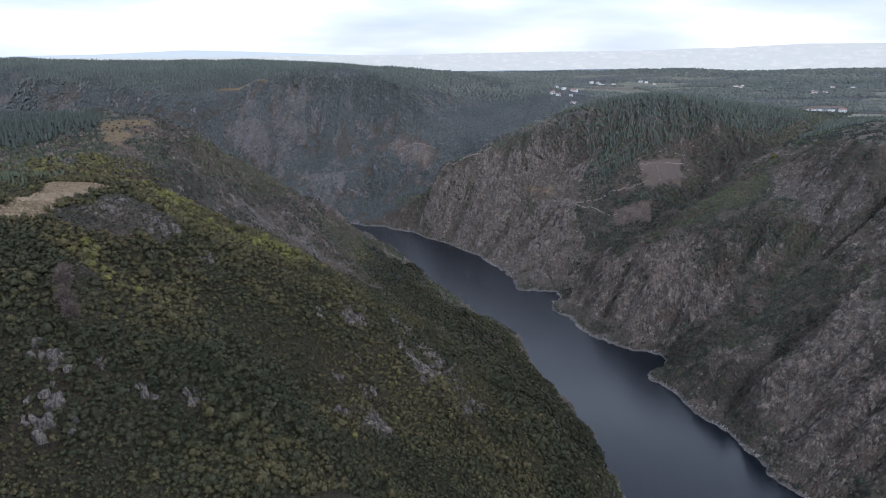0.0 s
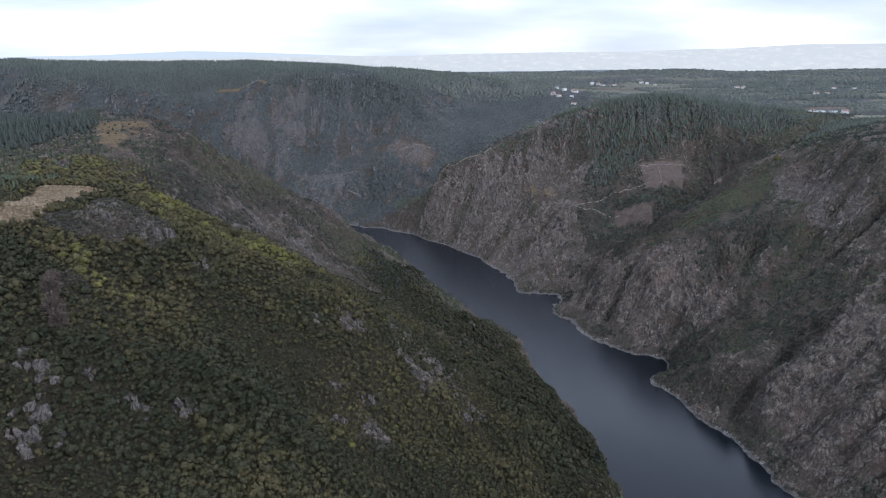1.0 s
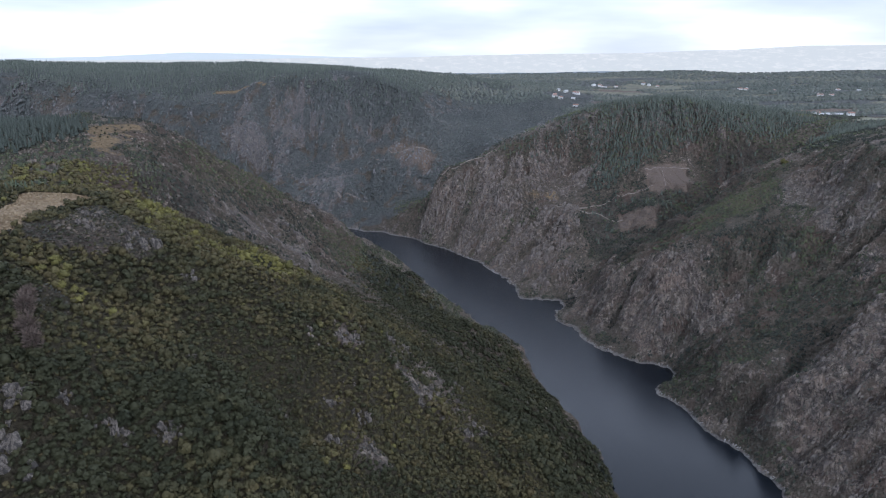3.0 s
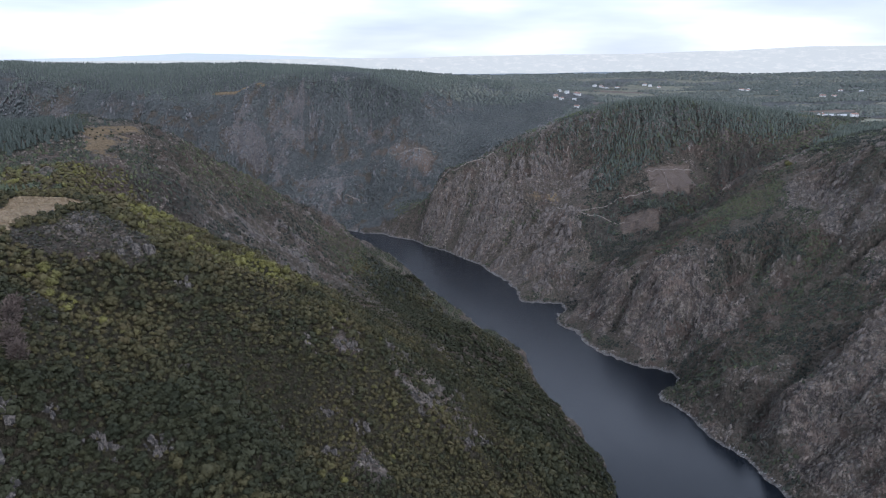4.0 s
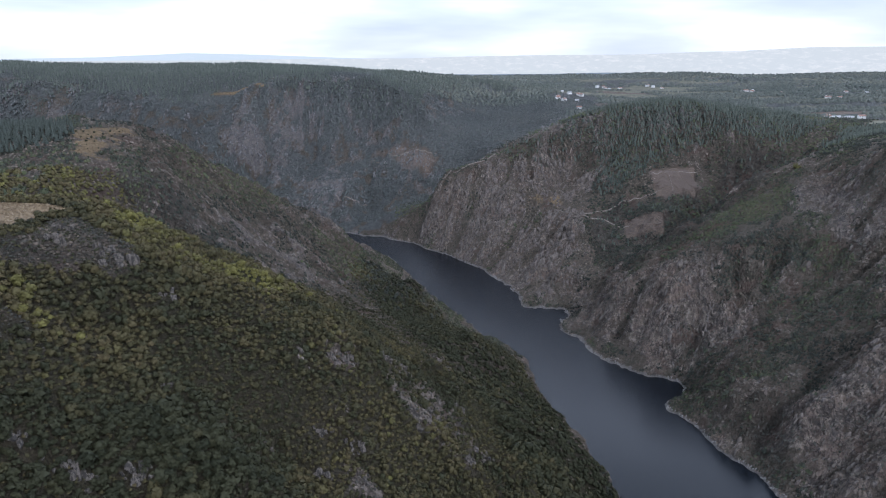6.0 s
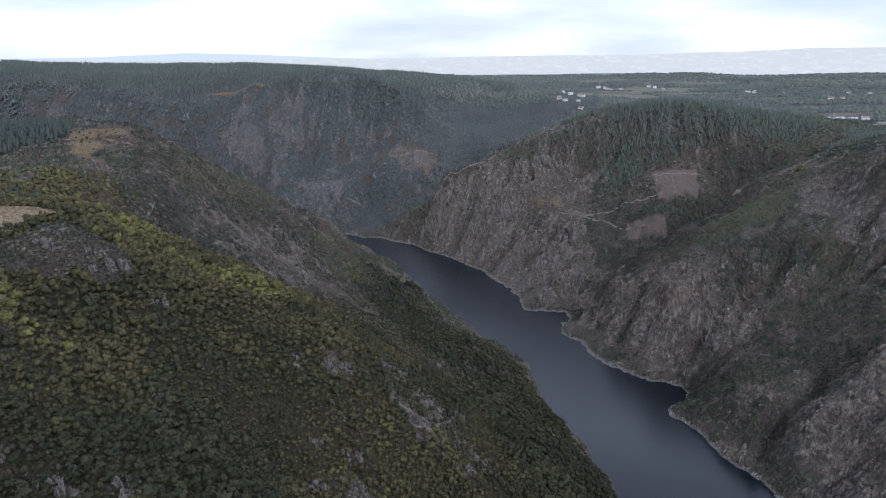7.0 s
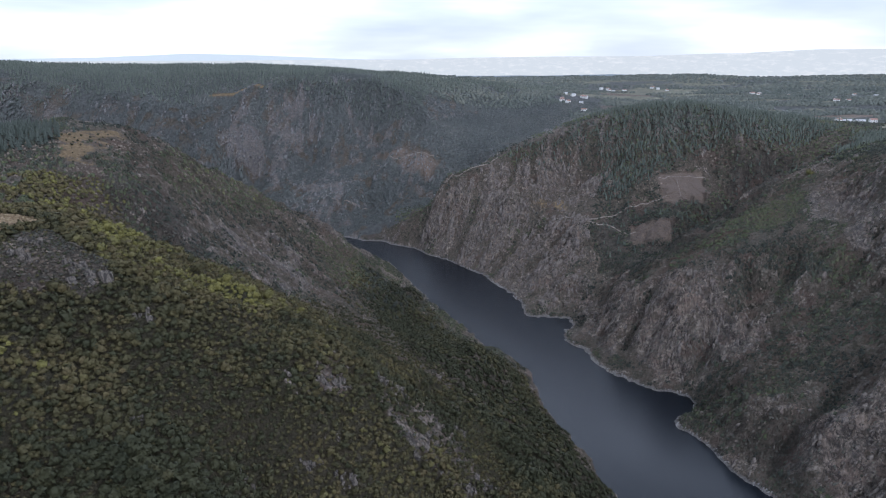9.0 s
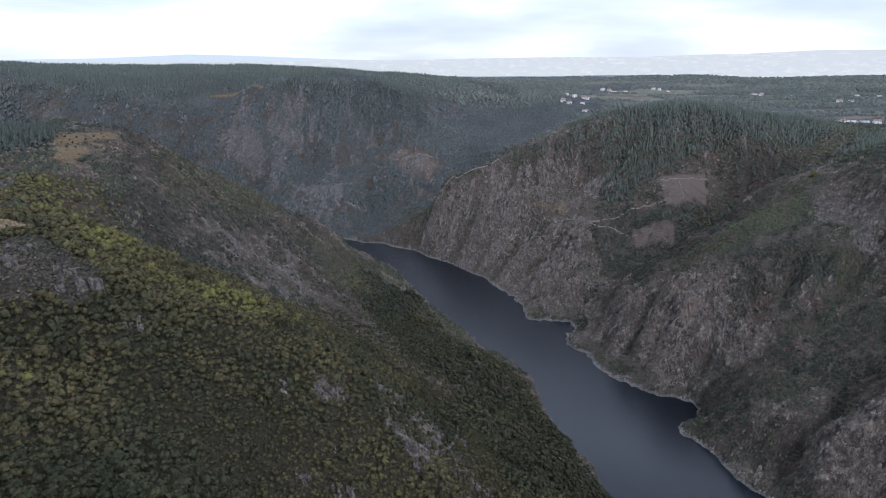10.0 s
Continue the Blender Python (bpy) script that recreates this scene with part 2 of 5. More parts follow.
# sharp ribs (raised) and gullies (cut) of the rock walls: height, half width, then the line in plan
CLEFTS = [
    (13, 15, [(480, 650), (463, 648), (420, 613), (394, 597), (370, 589), (339, 569), (323, 560)]),
    (-12, 17, [(470, 660), (428, 643), (396, 630), (357, 615), (326, 605), (298, 613)]),
    (11, 13, [(309, 767), (335, 770), (369, 779), (397, 784), (422, 781), (463, 783)]),
    (-11, 13, [(290, 762), (318, 778), (344, 779), (377, 802), (404, 806), (436, 817)]),
    (7, 10, [(246, 809), (264, 824), (281, 838), (291, 853)]),
    (7, 10, [(218, 845), (235, 861), (259, 869), (283, 902)]),
    (-22, 34, [(-437, 1720), (-406, 1668), (-365, 1596), (-332, 1537)]),
    (20, 30, [(-284, 1760), (-297, 1732), (-325, 1704), (-334, 1656)]),
    (-16, 28, [(-704, 1788), (-657, 1709), (-622, 1663)]),
]


def clefts(x, y):
    total = np.zeros(np.shape(x))
    wx, wy = x + 9 * fbm(x, y, 40, 3, 211), y + 9 * fbm(x, y, 40, 3, 215)
    for rise, wide, line in CLEFTS:
        d = np.full(np.shape(x), 1e9)
        for (ax, ay), (bx, by) in zip(line, line[1:]):
            t = np.clip(((wx - ax) * (bx - ax) + (wy - ay) * (by - ay)) / ((bx - ax) ** 2 + (by - ay) ** 2), 0, 1)
            d = np.minimum(d, np.hypot(wx - ax - t * (bx - ax), wy - ay - t * (by - ay)))
        total = total + rise * np.exp(-d / wide) * np.exp(-(d / (2.2 * wide)) ** 2)
    return total


_cleft = clefts(_gx, _gy)


def relief(x, y):
    """Height of the bare ground, and the steepness of its large forms."""
    z = base_height(x, y)
    near = (x > GX0) & (x < 1190) & (y > GY0) & (y < 2290)
    slope = np.where(near, sample(_slope, x, y), 0.15)
    steep = step(0.3, 0.8, slope)
    dry = step(2, 30, z)
    far = step(1300, 1700, y)
    rough = steep * (0.3 + 0.7 * dry)
    crag = 1 + 0.5 * step(110, 200, x) * (1 - step(1350, 1450, y))
    detail = rough * (2.8 * crag * sample(_ribs, x, y) + 4.2 * sample(_wide, x, y) * (1 + 0.8 * far) + 11.0 * far * sample(_ravine, x, y) + 5.6 * ridged(x, y, 46, 3, 5) + 4.2 * crag * ridged(x, y, 21, 2, 15) + 3.2 * crag * ridged(x, y, 11.5, 3, 9) + 0.6 * crag * value_noise(x / 3.3, y / 3.3, 13))
    detail = detail * (1 - 0.55 * inside(x, y, -120, 380, 220, 240))
    detail = detail + sample(_cleft, x, y) * step(1, 14, z)
    detail = detail + 3.2 * np.exp(-(z / 7) ** 2) * step(0.15, 0.5, slope) * ridged(x, y, 17, 3, 19)
    plain = (1 - steep) * np.where(z > 40, 1, 0) * (fbm(x, y, 90, 3, 21) * 4)
    plain = plain + (1 - steep) * step(1750, 2500, y) * 15 * fbm(x, y, 420, 3, 23)
    z = z + np.where(near, detail, 0) + plain + 1.2 * fbm(x, y, 14, 2, 41) * step(-6, 6, z)
    return z, slope
# -- landform end --

# What covers the ground, stretch by stretch: outlines in plan (x, y).
ZONES = dict(
    clearing=[(-288, 453), (-264, 450), (-241, 454), (-237, 401), (-239, 351), (-247, 335), (-253, 318), (-261, 329), (-257, 350), (-281, 418)],
    heath_brow=[(-232, 311), (-211, 333), (-185, 359), (-160, 342), (-170, 292), (-195, 273), (-206, 252)],
    crest_trees=[(775, 1293), (870, 1300), (860, 1180), (700, 1050), (571, 923), (566, 1001), (640, 1110), (740, 1200)],
    brow=[(-239, 356), (-231, 387), (-231, 438), (-188, 420), (-177, 386), (-207, 364), (-226, 350)],
    rock_strip=[(-43, 506), (-20, 490), (7, 486), (29, 457), (49, 443), (18, 409), (-9, 429), (-33, 439), (-50, 448)],
    rock_nick=[(-76, 433), (-62, 456), (-55, 425), (-71, 414)],
    rock_low=[(-63, 375), (-39, 377), (-21, 355), (-44, 331), (-65, 330)],
    heath_low=[(-96, 306), (-79, 328), (-64, 313), (-90, 291)],
    river_belt=[(-146, 1110), (-74, 960), (-21, 920), (90, 770), (135, 620), (165, 522), (90, 420), (44, 484), (9, 598), (-58, 739), (-132, 880)],
    green_low=[(-179, 271), (-167, 294), (-145, 314), (-108, 319), (-94, 324), (-91, 280), (-135, 240), (-161, 225)],
    brown_mid=[(-200, 308), (-190, 341), (-159, 369), (-117, 368), (-136, 323), (-167, 294), (-180, 273)],
    dome_grass=[(-411, 756), (-391, 793), (-366, 806), (-331, 706), (-361, 672), (-394, 713)],
    spur_green=[(-333, 811), (-318, 880), (-293, 968), (-247, 1046), (-232, 859), (-268, 798), (-289, 724)],
    spur_dark=[(-342, 663), (-313, 686), (-277, 703), (-230, 679), (-215, 640), (-266, 631), (-307, 633)],
    spur_rock=[(-262, 664), (-246, 836), (-193, 846), (-150, 740), (-160, 680), (-214, 631)],
    spur_low=[(-218, 1030), (-183, 1090), (-136, 1099), (-111, 894), (-137, 811), (-169, 892)],
    right_green=[(311, 996), (365, 930), (456, 960), (505, 941), (462, 895), (362, 868), (317, 889)],
    right_scrub=[(360, 863), (450, 852), (508, 798), (488, 772), (444, 803), (383, 822)],
    right_woods=[(399, 790), (493, 702), (432, 639), (365, 656), (291, 672), (300, 745), (352, 735)],
    cape_rock=[(192, 914), (278, 938), (342, 831), (342, 784), (284, 761), (215, 833)],
    rib_rock=[(306, 768), (378, 785), (410, 768), (347, 740)],
    near_rock=[(479, 649), (406, 612), (366, 592), (328, 561), (337, 480), (392, 470)],
    low_heath=[(273, 660), (308, 631), (357, 615), (325, 567), (285, 622)],
    top_rock=[(478, 965), (565, 834), (541, 750), (465, 852)],
    hill_pines=[(353, 1398), (483, 1390), (640, 1400), (775, 1330), (647, 1254), (517, 1282), (429, 1242), (357, 1210), (292, 1193), (303, 1310), (322, 1360)],
    hill_thin=[(111, 1365), (205, 1370), (324, 1395), (306, 1331), (202, 1317), (133, 1326)],
    hill_dark=[(255, 1113), (309, 1176), (372, 1146), (465, 1141), (537, 1247), (645, 1247), (560, 1080), (493, 1000), (358, 922), (279, 943), (261, 1045)],
    bluff=[(-148, 1395), (-7, 1334), (133, 1326), (251, 1340), (299, 1282), (245, 1114), (166, 1000), (125, 1024), (0, 1254)],
    bluff_dry=[(140, 1261), (227, 1248), (230, 1201), (180, 1224)],
    far_cliff=[(-603, 1698), (-468, 1686), (-465, 1625), (-509, 1606), (-563, 1655)],
    knoll=[(-330, 1524), (-300, 1633), (-252, 1605), (-187, 1532), (-197, 1498), (-251, 1494), (-309, 1487)],
    terrace=[(-187, 1674), (-142, 1674), (-31, 1643), (-9, 1587), (-29, 1558), (-92, 1567), (-123, 1613)],
    pine_belt=[(-379, 1788), (-231, 1845), (-49, 2132), (-70, 1755), (-254, 1765)],
    side_woods=[(6, 1570), (-10, 1868), (201, 2044), (356, 1915), (224, 1781), (106, 1624)],
    vine_a=[(388, 1219), (378, 1150), (447, 1138), (478, 1237)],
    vine_b=[(317, 1126), (373, 1081), (366, 1053), (309, 1074)],
    gold_shelf=[(-418, 628), (-390, 640), (-354, 645), (-331, 620), (-325, 560), (-376, 555)],
)


def outline_depth(points):
    """How far inside an outline each place of the plan grid lies; negative outside."""
    d, odd = np.full(_gx.shape, 1e9), np.zeros(_gx.shape, bool)
    for (ax, ay), (bx, by) in zip(points, points[1:] + points[:1]):
        t = np.clip(((_gx - ax) * (bx - ax) + (_gy - ay) * (by - ay)) / ((bx - ax) ** 2 + (by - ay) ** 2), 0, 1)
        d = np.minimum(d, np.hypot(_gx - ax - t * (bx - ax), _gy - ay - t * (by - ay)))
        odd ^= ((ay > _gy) != (by > _gy)) & (_gx < (bx - ax) * (_gy - ay) / (by - ay + 1e-9) + ax)
    return np.where(odd, d, -d)


_depth = {name: outline_depth(points) for name, points in ZONES.items()}


class Zones:
    """Reads the stretches at given places, each 0..1, with ragged edges."""

    def __init__(self, x, y, ragged=11.0):
        x, y = np.asarray(x, float), np.asarray(y, float)
        self.crisp = x, y
        self.x, self.y = x + ragged * fbm(x, y, 34, 4, 301, 0.65), y + ragged * fbm(x, y, 34, 4, 305, 0.65)

    def __call__(self, name, soft=9.0):
        return step(-soft, soft, sample(_depth[name], self.x, self.y))

    def plot(self, name):
        return step(-2.5, 2.5, sample(_depth[name], *self.crisp))


# ---- materials ----
def grain(g):
    """World coordinates, to keep every texture at its true size."""
    return g.n("ShaderNodeNewGeometry", 0)


def bump(g, height, strength, distance):
    return g.n("ShaderNodeBump", Height=height, Strength=strength, Distance=distance)


def ground_shader(g):
    p = grain(g)
    rock, dry, soil, meadow = g.attr("rock"), g.attr("dry"), g.attr("soil"), g.attr("meadow")
    big, mid, fine = g.noise(p, 0.02, 4), g.noise(p, 0.13, 6, 0.68), g.noise(p, 0.6, 5, 0.7)
    tall = g.n("ShaderNodeMapping", Vector=p, Scale=(1.0, 1.0, 0.2))
    shaded_seams = g.math("ADD", g.math("MULTIPLY", g.noise(tall, 0.11, 5, 0.65), 0.6), g.math("MULTIPLY", g.noise(tall, 0.42, 5, 0.7), 0.4))
    granite = g.ramp(mid, (0.34, (0.080, 0.066, 0.055)), (0.5, (0.188, 0.155, 0.125)), (0.62, (0.330, 0.280, 0.232)))
    block = g.t.nodes.new("ShaderNodeTexVoronoi")
    warped = g.mix(0.10, tall, g.noise(p, 0.15, 3, out=1), "ADD")
    blocks = g.n("", 0, block, Vector=warped, Scale=0.17)
    shade = g.n("ShaderNodeSeparateColor", 0, Color=block.outputs["Color"])
    granite = g.mix(g.math("MULTIPLY", shade, 0.35), granite, (0.085, 0.076, 0.074))
    # Dark seams put the shade inside rock clefts into the colour.
    granite = g.mix(g.ramp(shaded_seams, (0.43, 0.8), (0.51, 0.0)), granite, (0.058, 0.054, 0.053))
    granite = g.mix(g.ramp(g.noise(p, 0.045, 3), (0.45, 0.0), (0.66, 0.6)), granite, (0.225, 0.165, 0.132))
    granite = g.mix(g.ramp(fine, (0.55, 0.0), (0.70, 0.6)), granite, (0.30, 0.272, 0.248))
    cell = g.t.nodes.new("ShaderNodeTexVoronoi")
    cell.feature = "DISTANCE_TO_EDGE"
    shaded_cracks = g.n("", 0, cell, Vector=g.mix(1.0, tall, g.mix(1.0, g.noise(p, 0.12, 5, 0.65, 1), (9.0, 9.0, 9.0), "MULTIPLY"), "ADD"), Scale=0.22)
    # Thin dark crack lines, likewise painted shade of the joints.
    split = g.math("MULTIPLY", g.ramp(shaded_cracks, (0.02, 0.8), (0.15, 0.0)), g.ramp(g.noise(p, 0.06, 3), (0.42, 0.15), (0.58, 1.0)))
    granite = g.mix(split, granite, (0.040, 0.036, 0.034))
    # Haze put into the far-wall granite; spur and top rock are plain grey.
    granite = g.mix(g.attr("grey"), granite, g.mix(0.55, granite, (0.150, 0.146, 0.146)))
    heath = g.ramp(g.noise(p, 0.3, 6, 0.72), (0.3, (0.052, 0.047, 0.038)), (0.5, (0.106, 0.089, 0.071)), (0.72, (0.168, 0.138, 0.112)))
    heath = g.mix(g.ramp(mid, (0.46, 0.0), (0.60, 0.7)), heath, (0.040, 0.041, 0.029))
    heath = g.mix(g.math("MULTIPLY", g.attr("sombre"), 0.45), heath, (0.050, 0.043, 0.040))
    straw = g.ramp(g.noise(p, 0.35, 6, 0.7), (0.3, (0.125, 0.088, 0.050)), (0.55, (0.245, 0.178, 0.104)), (0.75, (0.33, 0.25, 0.155)))
    tilled = g.ramp(g.noise(p, 0.5, 4), (0.35, (0.078, 0.060, 0.047)), (0.65, (0.132, 0.103, 0.082)))
    grass = g.ramp(g.noise(p, 0.03, 4), (0.35, (0.092, 0.097, 0.076)), (0.65, (0.165, 0.160, 0.118)))
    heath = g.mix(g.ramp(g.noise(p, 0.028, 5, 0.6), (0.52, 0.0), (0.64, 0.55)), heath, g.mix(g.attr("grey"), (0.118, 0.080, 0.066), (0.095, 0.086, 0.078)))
    edge = g.math("ADD", rock, g.math("MULTIPLY", g.math("SUBTRACT", mid, 0.5), 2.0))
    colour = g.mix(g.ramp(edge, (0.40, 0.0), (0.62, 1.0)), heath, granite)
    ragged = g.math("ADD", dry, g.math("MULTIPLY", g.math("SUBTRACT", mid, 0.5), 1.2))
    colour = g.mix(g.ramp(ragged, (0.35, 0.0), (0.65, 1.0)), colour, straw)
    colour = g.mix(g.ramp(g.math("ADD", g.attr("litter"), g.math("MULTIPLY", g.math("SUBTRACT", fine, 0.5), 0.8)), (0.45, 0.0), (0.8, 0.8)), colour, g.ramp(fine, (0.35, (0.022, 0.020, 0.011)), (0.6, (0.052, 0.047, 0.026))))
    # Woodland ground, paled in colour to stand in for haze.
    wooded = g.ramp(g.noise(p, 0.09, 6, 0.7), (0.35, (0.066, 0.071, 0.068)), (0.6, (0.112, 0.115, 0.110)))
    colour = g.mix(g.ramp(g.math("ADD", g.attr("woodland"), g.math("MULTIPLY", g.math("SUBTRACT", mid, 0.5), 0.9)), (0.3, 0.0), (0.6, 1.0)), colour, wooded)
    up = g.n("ShaderNodeSeparateXYZ", 2, Vector=p)
    ring = g.ramp(g.math("ADD", g.math("MULTIPLY", up, 0.25), g.math("MULTIPLY", g.math("SUBTRACT", mid, 0.5), 1.6)), (0.30, 0.65), (0.62, 0.0))
    colour = g.mix(g.math("MULTIPLY", ring, g.attr("shore")), colour, g.ramp(fine, (0.35, (0.13, 0.125, 0.12)), (0.65, (0.30, 0.285, 0.27))))
    colour = g.mix(soil, colour, tilled)
    colour = g.mix(meadow, colour, grass)
    bare = g.math("SUBTRACT", 1.0, g.math("MAXIMUM", soil, meadow))
    relief_h = g.math("ADD", g.math("MULTIPLY", mid, 3.0), g.math("MULTIPLY", fine, 1.2))
    relief_h = g.math("MULTIPLY", g.math("ADD", relief_h, g.math("ADD", g.math("MULTIPLY", shaded_seams, 6.0), g.math("ADD", g.math("MULTIPLY", blocks, -1.0), g.math("MULTIPLY", g.ramp(shaded_cracks, (0.0, 0.0), (0.2, 1.0)), 1.0)))), g.math("ADD", 0.15, bare))
    return g.n("ShaderNodeBsdfPrincipled", Base_Color=colour, Roughness=0.95, Specular_IOR_Level=0.12, Normal=bump(g, relief_h, 1.0, 2.2))


def stone_shader(g):
    p = grain(g)
    mid, fine = g.noise(p, 0.35, 5, 0.65), g.noise(p, 2.0, 5, 0.65)
    joints = g.noise(g.n("ShaderNodeMapping", Vector=p, Scale=(0.5, 0.5, 0.14)), 1.0, 4, 0.65)
    c = g.ramp(mid, (0.3, (0.080, 0.068, 0.057)), (0.5, (0.138, 0.118, 0.098)), (0.7, (0.205, 0.178, 0.150)))
    c = g.mix(g.math("MULTIPLY", fine, 0.45), c, (0.11, 0.10, 0.094))
    c = g.mix(g.math("MULTIPLY", g.attr("tint"), 0.4), c, (0.135, 0.105, 0.092))
    c = g.mix(g.ramp(joints, (0.40, 0.85), (0.48, 0.0)), c, (0.055, 0.05, 0.05))
    h = g.math("ADD", g.math("ADD", mid, fine), g.math("MULTIPLY", joints, 2.0))
    return g.n("ShaderNodeBsdfPrincipled", Base_Color=c, Roughness=0.9, Specular_IOR_Level=0.2, Normal=bump(g, h, 1.0, 0.6))


def washed_shader(g):
    p = grain(g)
    c = g.ramp(g.noise(p, 0.6, 5, 0.6), (0.3, (0.13, 0.125, 0.12)), (0.6, (0.28, 0.268, 0.258)))
    return g.n("ShaderNodeBsdfPrincipled", Base_Color=c, Roughness=0.85, Specular_IOR_Level=0.25, Normal=bump(g, g.noise(p, 1.5, 5), 0.8, 0.4))


def outcrop_shader(g):
    p = grain(g)
    fine = g.noise(p, 1.6, 6, 0.7)
    joints = g.noise(g.n("ShaderNodeMapping", Vector=p, Scale=(0.8, 0.8, 0.3)), 1.0, 5, 0.65)
    c = g.ramp(fine, (0.3, (0.060, 0.052, 0.045)), (0.55, (0.112, 0.098, 0.084)), (0.75, (0.21, 0.188, 0.165)))
    c = g.mix(g.ramp(joints, (0.45, 0.9), (0.53, 0.0)), c, (0.028, 0.026, 0.024))
    return g.n("ShaderNodeBsdfPrincipled", Base_Color=c, Roughness=0.9, Specular_IOR_Level=0.2, Normal=bump(g, g.math("ADD", fine, joints), 1.0, 0.5))


def leaf_shader(*stops):
    def build(g):
        p = grain(g)
        t = g.math("ADD", g.attr("tint"), g.math("MULTIPLY", g.math("SUBTRACT", g.n("ShaderNodeObjectInfo", 5), 0.5), 0.22))
        t = g.math("ADD", t, g.math("MULTIPLY", g.math("SUBTRACT", g.noise(p, 0.9, 3), 0.5), 0.16), clamp=True)
        c = g.ramp(t, *stops)
        c = g.mix(g.ramp(g.noise(p, 2.5, 4, 0.7), (0.35, 0.0), (0.7, 0.5)), c, g.mix(1.0, c, (1.75, 1.7, 1.6), "MULTIPLY"))
        return g.n("ShaderNodeBsdfPrincipled", Base_Color=c, Roughness=0.75, Specular_IOR_Level=0.2)
    return build


def bark_shader(g):
    p = grain(g)
    c = g.ramp(g.noise(g.n("ShaderNodeMapping", Vector=p, Scale=(6, 6, 1.2)), 1.0, 5), (0.3, (0.06, 0.045, 0.035)), (0.7, (0.16, 0.125, 0.10)))
    return g.n("ShaderNodeBsdfPrincipled", Base_Color=c, Roughness=0.95)


def water_shader(g):
    p = grain(g)
    wide = g.n("ShaderNodeMapping", Vector=p, Scale=(0.03, 0.012, 1.0), Rotation=(0, 0, radians(28)))
    calm = g.noise(wide, 1.0, 4, 0.6)
    facets = g.n("ShaderNodeVectorMath", 0, i0=g.noise(p, 2.6, 2, 0.5, 1), i1=(-0.5, -0.5, -0.5))
    shift = g.t.nodes.new("ShaderNodeVectorMath")
    shift.operation = "MULTIPLY_ADD"
    reach = g.math("MULTIPLY", g.math("SUBTRACT", g.n("ShaderNodeSeparateXYZ", 1, Vector=p), 560.0), 0.0022, clamp=True)
    ruffle = g.n("ShaderNodeCombineXYZ", 0, X=g.math("ADD", 0.25, g.math("MULTIPLY", reach, 0.9)), Y=g.math("ADD", 0.38, g.math("MULTIPLY", reach, 2.0)), Z=0.0)
    tilt = g.n("", 0, shift, i0=facets, i1=ruffle, i2=(0.0, 0.0, 1.0))
    unit = g.t.nodes.new("ShaderNodeVectorMath")
    unit.operation = "NORMALIZE"
    n = g.n("", 0, unit, i0=tilt)
    rough = g.ramp(calm, (0.35, 0.09), (0.65, 0.17))
    return g.n("ShaderNodeBsdfPrincipled", Base_Color=(0.004, 0.006, 0.009), Roughness=rough, IOR=1.34, Normal=n)


def plain(colour, dark, scale=0.8, rough=0.85):
    def build(g):
        c = g.ramp(g.noise(grain(g), scale, 5), (0.32, dark), (0.66, colour))
        return g.n("ShaderNodeBsdfPrincipled", Base_Color=c, Roughness=rough, Specular_IOR_Level=0.25)
    return build


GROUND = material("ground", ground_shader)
STONE = material("granite", stone_shader)
# Stone of the far wall, with haze greyed into its base colour.
HAZED_STONE = material("hazed_granite", plain((0.165, 0.158, 0.154), (0.070, 0.068, 0.068), 0.35))
OUTCROP = material("outcrop_granite", outcrop_shader)
WASHED = material("washed_granite", washed_shader)
OAK = material("oak_leaves", leaf_shader((0.0, (0.0158, 0.0182, 0.0092)), (0.22, (0.0250, 0.0260, 0.0122)), (0.38, (0.0370, 0.0340, 0.0155)), (0.5, (0.0455, 0.0405, 0.0175)), (0.68, (0.0575, 0.0465, 0.0220)), (0.8, (0.066, 0.061, 0.0235)), (0.92, (0.080, 0.076, 0.024)), (1.0, (0.100, 0.093, 0.028))))
SCRUB = material("bank_scrub_leaves", leaf_shader((0.0, (0.015, 0.018, 0.0145)), (0.3, (0.027, 0.030, 0.022)), (0.6, (0.050, 0.058, 0.028)), (0.8, (0.066, 0.061, 0.037)), (0.93, (0.080, 0.082, 0.034)), (1.0, (0.102, 0.096, 0.036))))
HEATH = material("heath_leaves", leaf_shader((0.0, (0.034, 0.035, 0.029)), (0.35, (0.060, 0.055, 0.045)), (0.6, (0.092, 0.075, 0.059)), (0.85, (0.125, 0.101, 0.081)), (1.0, (0.153, 0.125, 0.102))))
PINE = material("pine_needles", leaf_shader((0.0, (0.031, 0.038, 0.032)), (0.5, (0.047, 0.056, 0.047)), (1.0, (0.070, 0.081, 0.065))))
# Plateau leaves, paled by haze mixed into their colours.
HAZED_HEDGE = material("hazed_plateau_leaves", leaf_shader((0.0, (0.044, 0.052, 0.047)), (0.5, (0.062, 0.070, 0.060)), (1.0, (0.090, 0.092, 0.074))))
YOUNG = material("young_pine_needles", leaf_shader((0.0, (0.034, 0.043, 0.028)), (1.0, (0.058, 0.068, 0.038))))
# Far-wall leaves: the greyness is distance haze painted in.
HAZED_WOOD = material("hazed_far_leaves", leaf_shader((0.0, (0.034, 0.038, 0.037)), (0.5, (0.048, 0.053, 0.050)), (0.8, (0.060, 0.063, 0.058)), (1.0, (0.072, 0.071, 0.065))))
BARK = material("bark", bark_shader)
WATER = material("river_water", water_shader)
TWIG = material("bare_twigs", plain((0.105, 0.080, 0.066), (0.066, 0.050, 0.042)))
STRAW = material("dry_straw", plain((0.24, 0.182, 0.110), (0.15, 0.112, 0.07), 0.4))
DIRT = material("track_gravel", plain((0.20, 0.170, 0.145), (0.12, 0.10, 0.085), 0.3))
